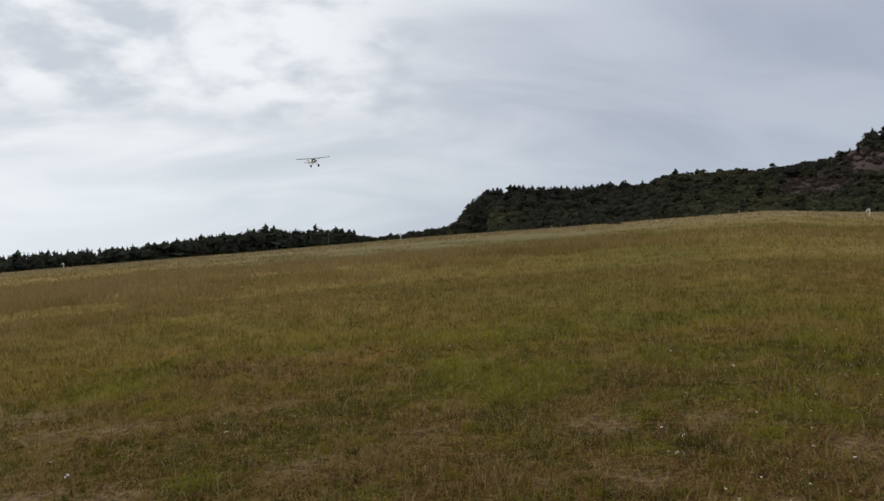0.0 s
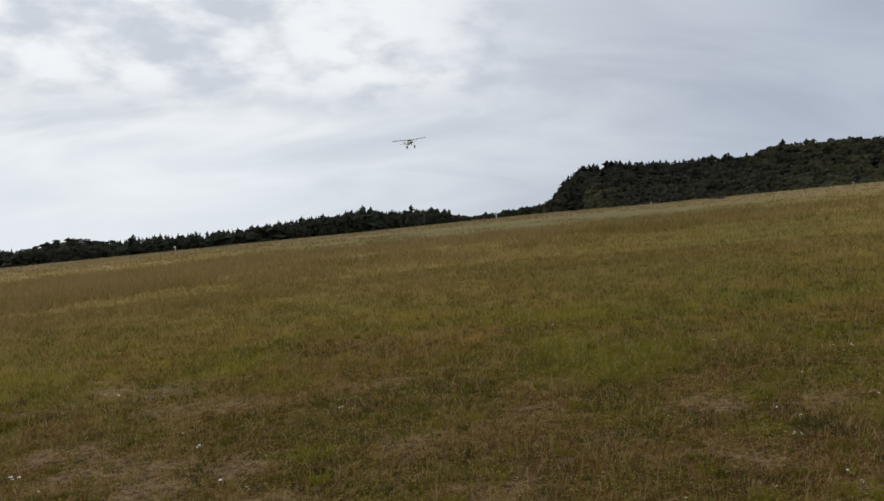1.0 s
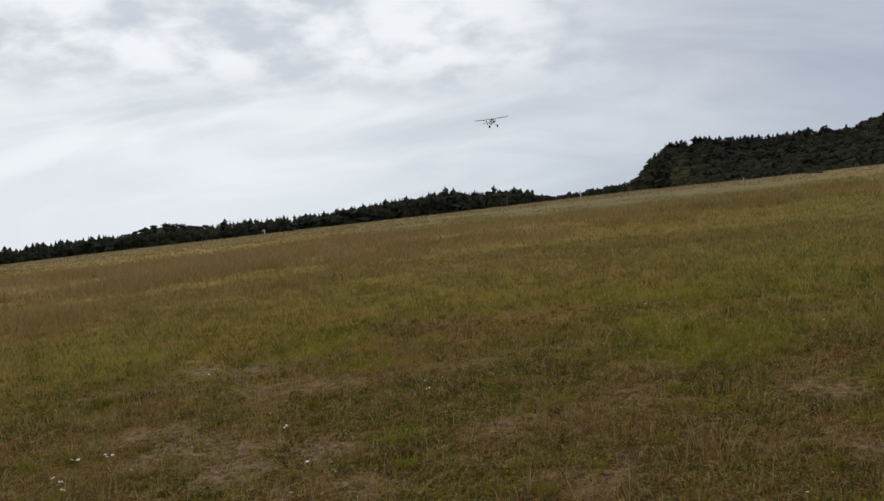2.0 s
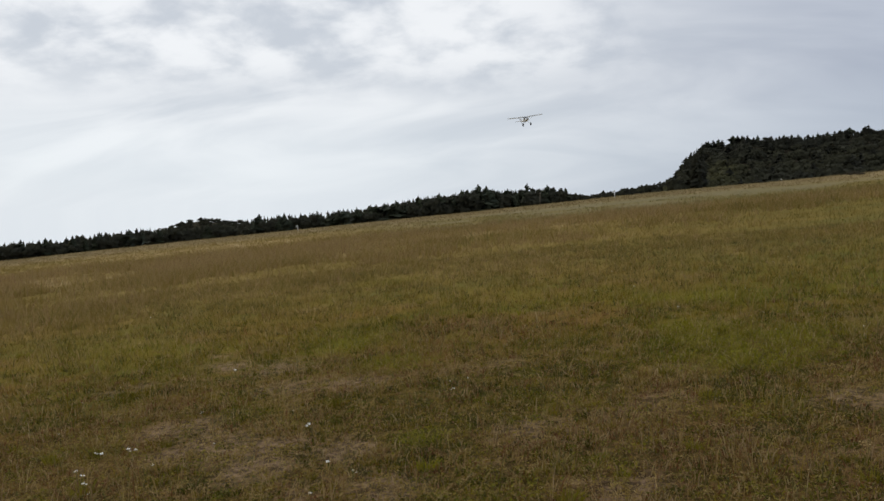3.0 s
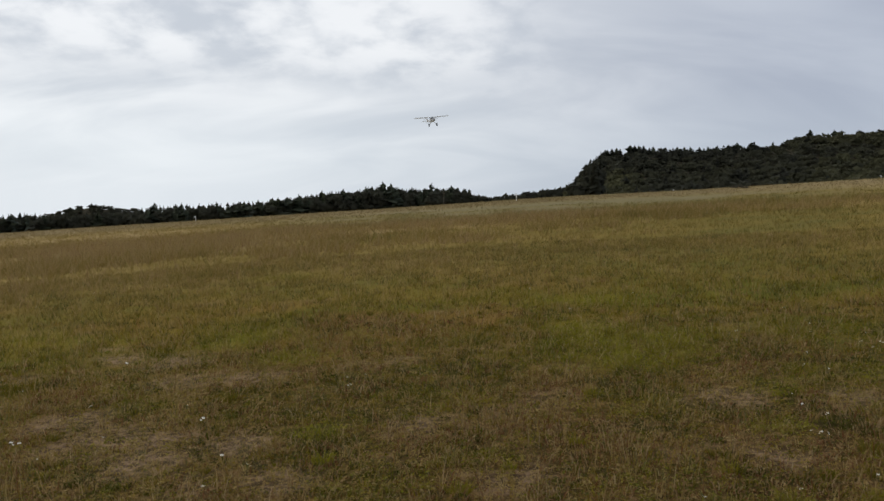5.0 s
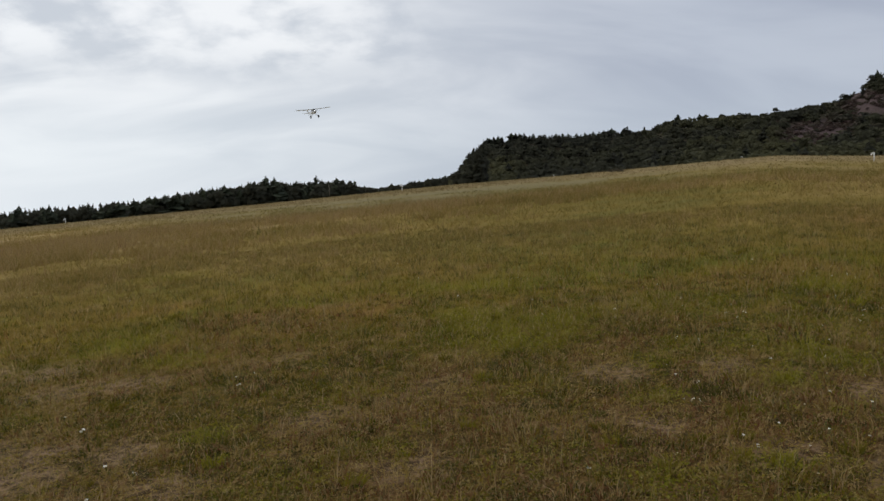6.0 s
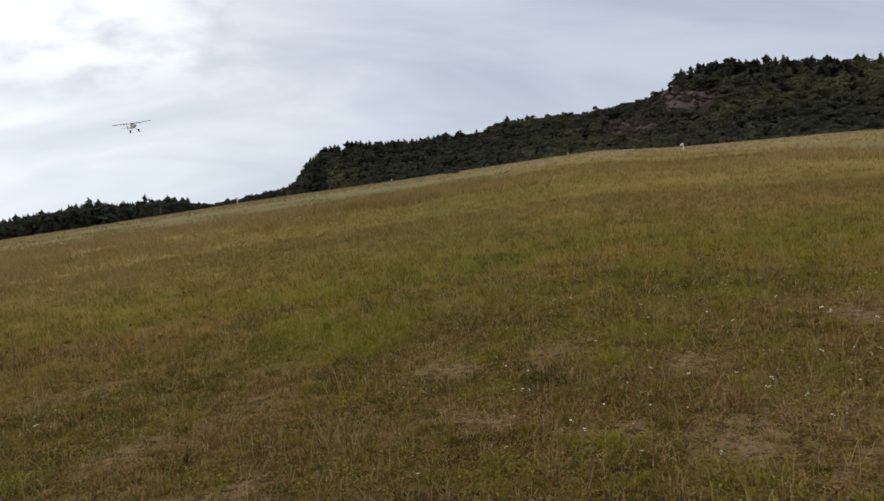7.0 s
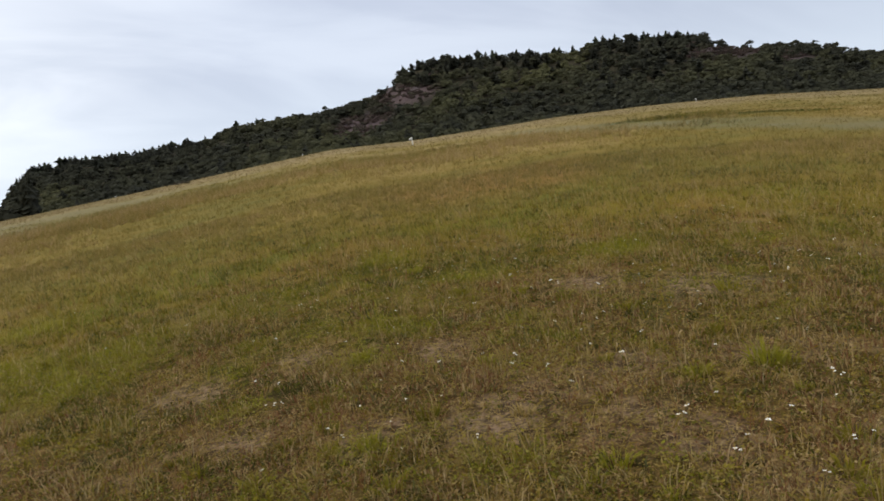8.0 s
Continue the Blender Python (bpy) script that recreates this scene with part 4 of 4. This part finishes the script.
# ---- wild flowers ----
def make_flower(seed, double):
    rng = random.Random(seed)
    flower = new("white_wildflower")
    h = 0.07
    part("stalk", tube([(0, 0, -0.01), (0.004, 0.002, h * 0.5), (0.006, 0.006, h)], [0.0016, 0.0013, 0.001], 5), STALK, flower)
    heads = [(0.006, 0.006, h, 0.017)] + ([(0.028, -0.012, h * 0.85, 0.013)] if double else [])
    for hx, hy, hz, rad in heads:
        if hx > 0.02:
            part("stalk", tube([(0.004, 0.002, h * 0.45), (0.02, -0.008, h * 0.7), (hx, hy, hz)], [0.0012, 0.001, 0.0008], 5), STALK, flower)
        bm = bmesh.new()
        for k in range(11):
            t = 2 * math.pi * k / 11 + rng.uniform(-0.1, 0.1)
            q = rad * rng.uniform(0.85, 1.1)
            tip = Vector((hx + q * math.cos(t), hy + q * math.sin(t), hz + 0.006 + rng.uniform(-0.004, 0.004)))
            s = Vector((-math.sin(t), math.cos(t), 0)) * rad * 0.3
            m = Vector((hx, hy, hz + 0.006)).lerp(tip, 0.6)
            bm.faces.new([bm.verts.new(p) for p in (Vector((hx, hy, hz + 0.003)), m + s, tip, m - s)])
        part("petals", bm, PETAL, flower)
        bm = bmesh.new()
        bmesh.ops.create_icosphere(bm, subdivisions=1, radius=rad * 0.32, matrix=Matrix.Translation((hx, hy, hz + 0.006)) @ Matrix.Diagonal((1, 1, 0.6, 1)))
        part("flower_centre", bm, YOLK, flower)
    return tagged(flower, "small white daisy-like wildflower standing in short turf", "flower", "white flowers in the turf")


FLOWERS = [make_flower(k, k % 2) for k in range(4)]
PLACES = [(2.80, 3.10), (2.83, 3.12), (2.90, 3.15), (2.93, 4.59), (-4.57, 7.89), (-3.87, 6.16), (-3.24, 5.27), (-3.91, 5.20), (-3.83, 5.20), (-4.13, 5.11),
          (-4.07, 5.12), (-3.96, 4.73), (-3.84, 4.62), (-3.72, 4.49), (-3.47, 4.84), (-2.73, 5.75), (-2.19, 4.91), (-1.95, 4.70), (-2.07, 4.33), (0.10, 10.3),
          (4.46, 6.67), (4.35, 6.64), (4.85, 7.25), (3.78, 7.36), (3.54, 6.44), (2.68, 7.79), (2.81, 4.78), (3.53, 4.95), (4.87, 6.33), (4.43, 5.53),
          (2.83, 2.74), (2.69, 2.70), (3.21, 2.83), (3.13, 2.46), (3.22, 2.45), (2.77, 2.35), (5.65, 4.74), (5.62, 4.61), (6.02, 4.57), (3.01, 2.80),
          (5.0, 5.38), (3.79, 3.02), (1.59, 4.42), (4.37, 6.04), (0.66, 4.12), (2.83, 7.76), (4.22, 11.17), (-1.83, 6.70)]
frng = random.Random(4)
for _ in range(110):
    az, r = radians(frng.uniform(14, 60)), frng.uniform(4.0, 11.0)
    PLACES.append((r * math.sin(az), r * math.cos(az)))
for _ in range(56):
    az, r = radians(frng.uniform(23, 46)), frng.uniform(5.0, 11.0)
    PLACES.append((r * math.sin(az), r * math.cos(az)))
for _ in range(26):
    az, r = radians(frng.uniform(-45, 14)), frng.uniform(5.0, 18.0)
    PLACES.append((r * math.sin(az), r * math.cos(az)))
for k, (x, y) in enumerate(PLACES):
    if k < 48:
        x, y = x * 0.965, y * 0.965
    s = frng.uniform(0.5, 0.95) if k < 48 else frng.uniform(0.3, 0.62)
    m = pose(x, y, float(ground(x, y)), frng.uniform(-12, 12), frng.uniform(-12, 12), frng.uniform(0, 360))
    if k < 4:
        FLOWERS[k].matrix_basis, ob = m, FLOWERS[k]
    else:
        ob = copy_thing(FLOWERS[k % 4], m)
    ob.scale = (s, s, max(s, 0.85))


# ---- markers along the field ----
def make_marker(h):
    """A white field marker: a post with a small bent flag plate on top."""
    marker = new("field_marker")
    part("post", tube([(0, 0, -0.1), (0, 0, h * 0.55), (0, 0, h)], [0.05, 0.048, 0.045], 8), PAINT, marker)
    bm = bmesh.new()
    pts = [(-0.26, h * 0.66), (-0.25, h * 0.86), (-0.16, h * 0.99), (0.0, h * 1.03), (0.06, h * 0.99), (0.055, h * 0.9), (-0.08, h * 0.88), (-0.15, h * 0.8), (-0.17, h * 0.66)]
    ring = [[bm.verts.new((x, y, z)) for x, z in pts] for y in (-0.05, 0.05)]
    bm.faces.new(ring[0])
    bm.faces.new(list(reversed(ring[1])))
    for k in range(len(pts)):
        bm.faces.new((ring[0][k], ring[1][k], ring[1][(k + 1) % len(pts)], ring[0][(k + 1) % len(pts)]))
    bmesh.ops.recalc_face_normals(bm, faces=bm.faces)
    part("cap", bm, PAINT, marker)
    return tagged(marker, "white painted marker post at the edge of the field", "marker", "white marker posts")


first = make_marker(0.7)
for k, (x, y, h) in enumerate(((-45.8, 96.5, 0.62), (-5.35, 103.5, 0.85), (37.4, 69.8, 0.72), (74.9, 67.9, 0.45), (38.0, 102.0, 0.35), (14.5, 105.0, 0.3))):
    m = pose(x, y, float(ground(x, y)), 0, 0, -math.degrees(math.atan2(x, y)))
    if k == 0:
        first.matrix_basis, ob = m, first
    else:
        ob = copy_thing(first, m)
    s = h / 0.7
    ob.scale = (s, s, s)


def make_bush(x, y):
    """The low dark bramble on the crest."""
    rng = np.random.RandomState(31)
    lobes = [(-0.55, 0, 0.15, 0.4, 0.3, 0.22), (0.1, 0.1, 0.2, 0.45, 0.35, 0.28), (0.7, -0.05, 0.1, 0.35, 0.3, 0.18)]
    v, soft = leaf_cloud(420, rng, lobes, 0.07)
    me = grid_mesh("leaves", v, np.arange(len(v)).reshape(-1, 4), LEAF, {"tone": np.full(len(v), 0.3), "brown": np.full(len(v), 0.3)}, normals=soft)
    bush = new("low_bush")
    new("leaves", me).parent = bush
    for k in range(5):
        t = k * 1.3
        part("stem", tube([(-0.3 + 0.2 * k, 0, -0.1), (-0.3 + 0.2 * k + 0.1 * math.cos(t), 0.1 * math.sin(t), 0.3)], [0.015, 0.006], 5), BARK, bush)
    bush.matrix_basis = pose(x, y, float(ground(x, y)), 0, 0, -12)
    tagged(bush, "low dark bramble bush on the crest of the field", "bush")


make_bush(20.1, 93.9)


def make_pole(az, r, height, radius):
    pole = new("utility_pole")
    part("mast", tube([(0, 0, -0.5), (0, 0, height * 0.5), (0, 0, height)], [radius, radius * 0.9, radius * 0.7], 8), POLEWOOD, pole)
    part("crossarm", tube([(-0.7, 0, height - 0.6), (0.7, 0, height - 0.6)], [0.07, 0.07], 6), POLEWOOD, pole)
    el = float(crest_el(az)) - 0.4
    pole.matrix_basis = pose(r * math.sin(radians(az)), r * math.cos(radians(az)), EYE + r * math.tan(radians(el)), 0, 0, 30)
    tagged(pole, "pale weathered wooden pole before the dark woods", "pole")


make_pole(-8.1, 395.0, 9.0, 0.11)


# ---- the model aeroplane, low over the grass ----
def oval(x, half_w, z0, z1, n=12, square=2.6):
    pts = []
    for k in range(n):
        t = 2 * math.pi * k / n
        c, s = math.cos(t), math.sin(t)
        pts.append((x, half_w * math.copysign(abs(c) ** (2 / square), c), (z0 + z1) / 2 + (z1 - z0) / 2 * math.copysign(abs(s) ** (2 / square), s)))
    return pts


def aerofoil(y, x_lead, chord, z, thick=0.13, n=7):
    """A wing section across the span at y; nose towards plus x."""
    top, low = [], []
    for k in range(n):
        f = k / (n - 1)
        t = thick * chord * 2.6 * (0.2969 * math.sqrt(f) - 0.126 * f - 0.3516 * f * f + 0.2843 * f ** 3 - 0.1015 * f ** 4)
        top.append((x_lead - f * chord, y, z + t * 1.35))
        low.append((x_lead - f * chord, y, z - t * 0.45 - 0.001))
    return top + list(reversed(low))[1:-1]


def make_plane():
    plane = new("model_aeroplane")
    # x ahead, y to its left, z up; about 1.45 m long, 2.1 m span
    part("fuselage", loft([oval(-0.80, 0.012, 0.02, 0.07), oval(-0.55, 0.035, -0.02, 0.075), oval(-0.25, 0.06, -0.075, 0.085), oval(-0.05, 0.078, -0.10, 0.10),
                           oval(0.06, 0.08, -0.105, 0.15), oval(0.24, 0.08, -0.105, 0.15), oval(0.33, 0.078, -0.10, 0.075), oval(0.48, 0.07, -0.09, 0.06)]), WHITE, plane,
         "white covered fuselage")
    part("engine_cowl", loft([oval(0.48, 0.071, -0.09, 0.061), oval(0.56, 0.066, -0.08, 0.05), oval(0.60, 0.045, -0.055, 0.03), oval(0.615, 0.02, -0.03, 0.005)]), SILVER, plane,
         "grey metal engine cowl")
    for s in (-1, 1):
        sec = []
        for f in (0.0, 0.12, 0.3, 0.5, 0.7, 0.85, 0.94, 1.0):
            chord = 0.31 * (1 if f < 0.85 else (0.93 if f < 0.9 else (0.8 if f < 0.97 else 0.45)))
            sec.append(aerofoil(s * (0.004 + 1.05 * f), 0.275 - (0.31 - chord) * 0.35, chord, 0.158 + 0.03 * f))
        part("wing", loft(sec), WHITE, plane, "white high-mounted wing half")
        part("wing_strut", tube([(0.14, s * 0.075, -0.09), (0.14, s * 0.52, 0.165)], [0.011, 0.011], 8, 0.5), WHITE, plane)
        part("side_window", loft([[(0.05, s * 0.0825, 0.03), (0.28, s * 0.0825, 0.03), (0.22, s * 0.0825, 0.125), (0.06, s * 0.0825, 0.125)],
                                  [(0.05, s * 0.086, 0.03), (0.28, s * 0.086, 0.03), (0.22, s * 0.086, 0.125), (0.06, s * 0.086, 0.125)]]), DARK, plane, "dark side window")
        part("gear_leg", tube([(0.25, s * 0.05, -0.10), (0.265, s * 0.15, -0.20), (0.27, s * 0.225, -0.27)], [0.016, 0.014, 0.012], 8), WHITE, plane)
        wheel = new("wheel")
        wheel.parent = plane
        wheel.matrix_basis = pose(0.27, s * 0.235, -0.275)
        bm = bmesh.new()
        ring = []
        for k in range(20):
            t = 2 * math.pi * k / 20
            row = []
            for q in range(8):
                p = 2 * math.pi * q / 8
                rad = 0.062 + 0.03 * math.cos(p)
                row.append(bm.verts.new((rad * math.cos(t), 0.028 * math.sin(p), rad * math.sin(t))))
            ring.append(row)
        for k in range(20):
            for q in range(8):
                bm.faces.new((ring[k][q], ring[k][(q + 1) % 8], ring[(k + 1) % 20][(q + 1) % 8], ring[(k + 1) % 20][q])).smooth = True
        bmesh.ops.recalc_face_normals(bm, faces=bm.faces)
        part("tyre", bm, RUBBER, wheel, "black balloon tyre")
        bm = bmesh.new()
        bmesh.ops.create_cone(bm, cap_ends=True, segments=16, radius1=0.036, radius2=0.036, depth=0.03, matrix=Matrix.Rotation(radians(90), 4, "X"))
        part("rim", bm, SILVER, wheel)
        # tailplane half
        part("tailplane", loft([aerofoil(s * (0.004 + 0.34 * f), -0.56 - 0.05 * f, 0.22 - 0.07 * f, 0.055, 0.06) for f in (0, 0.5, 0.85, 1.0)]), WHITE, plane)
    fin = []
    for z, x0, c in ((0.06, -0.52, 0.30), (0.14, -0.60, 0.25), (0.22, -0.66, 0.21), (0.285, -0.70, 0.17), (0.31, -0.73, 0.11)):
        fin.append([(px, (pz - 0.0) * 1.0, z) for px, _, pz in aerofoil(0, x0, c, 0.0, 0.07)])
    part("fin", loft(fin), WHITE, plane, "tall white fin and rudder")
    for s in (-1, 1):
        part("fin_marking", loft([[(-0.80, s * 0.014, 0.17), (-0.70, s * 0.017, 0.17), (-0.71, s * 0.017, 0.20), (-0.80, s * 0.014, 0.20)],
                                  [(-0.80, s * 0.018, 0.17), (-0.70, s * 0.021, 0.17), (-0.71, s * 0.021, 0.20), (-0.80, s * 0.018, 0.20)]]), MARK, plane, "dark trim bar")
        part("rudder_tip_band", loft([[(-0.82, s * 0.012, 0.265), (-0.74, s * 0.012, 0.265), (-0.75, s * 0.011, 0.285), (-0.82, s * 0.011, 0.285)],
                                      [(-0.82, s * 0.016, 0.265), (-0.74, s * 0.016, 0.265), (-0.75, s * 0.015, 0.285), (-0.82, s * 0.015, 0.285)]]), MARK, plane, "dark trim bar")
    part("windscreen", loft([[(0.325, -0.07, 0.078), (0.325, 0.07, 0.078), (0.255, 0.07, 0.148), (0.255, -0.07, 0.148)],
                             [(0.333, -0.07, 0.083), (0.333, 0.07, 0.083), (0.263, 0.07, 0.153), (0.263, -0.07, 0.153)]]), DARK, plane, "dark sloping windscreen")
    part("spinner", tube([(0.61, 0, -0.012), (0.635, 0, -0.012), (0.66, 0, -0.012)], [0.03, 0.024, 0.004], 12), WHITE, plane)
    for s in (-1, 1):
        part("propeller_blade", tube([(0.63, 0, -0.012), (0.63, s * 0.08, 0.06), (0.63, s * 0.15, 0.13)], [0.012, 0.018, 0.006], 8, 0.35), RUBBER, plane)
    part("tail_wheel", tube([(-0.74, -0.008, -0.035), (-0.74, 0.008, -0.035)], [0.022, 0.022], 12), RUBBER, plane)
    part("tail_wheel_leg", tube([(-0.66, 0, 0.02), (-0.70, 0, -0.01), (-0.74, 0, -0.03)], [0.006, 0.006, 0.006], 6), SILVER, plane)
    # coming in to land, banked a little
    az, el, far = radians(-9.2), radians(5.42), 47.0
    here = Vector((math.sin(az) * math.cos(el), math.cos(az) * math.cos(el), math.sin(el))) * far + Vector((0, 0, EYE))
    heading = math.degrees(math.atan2(-math.cos(az), -math.sin(az))) + 18
    plane.matrix_basis = Matrix.Translation(here) @ pose(0, 0, 0, 0, 0, heading) @ pose(0, 0, 0, 7.5, 0, 0) @ pose(0, 0, 0, 0, -3, 0)
    return tagged(plane, "white high-wing model aeroplane in flight, coming in to land", "model aeroplane")


make_plane()
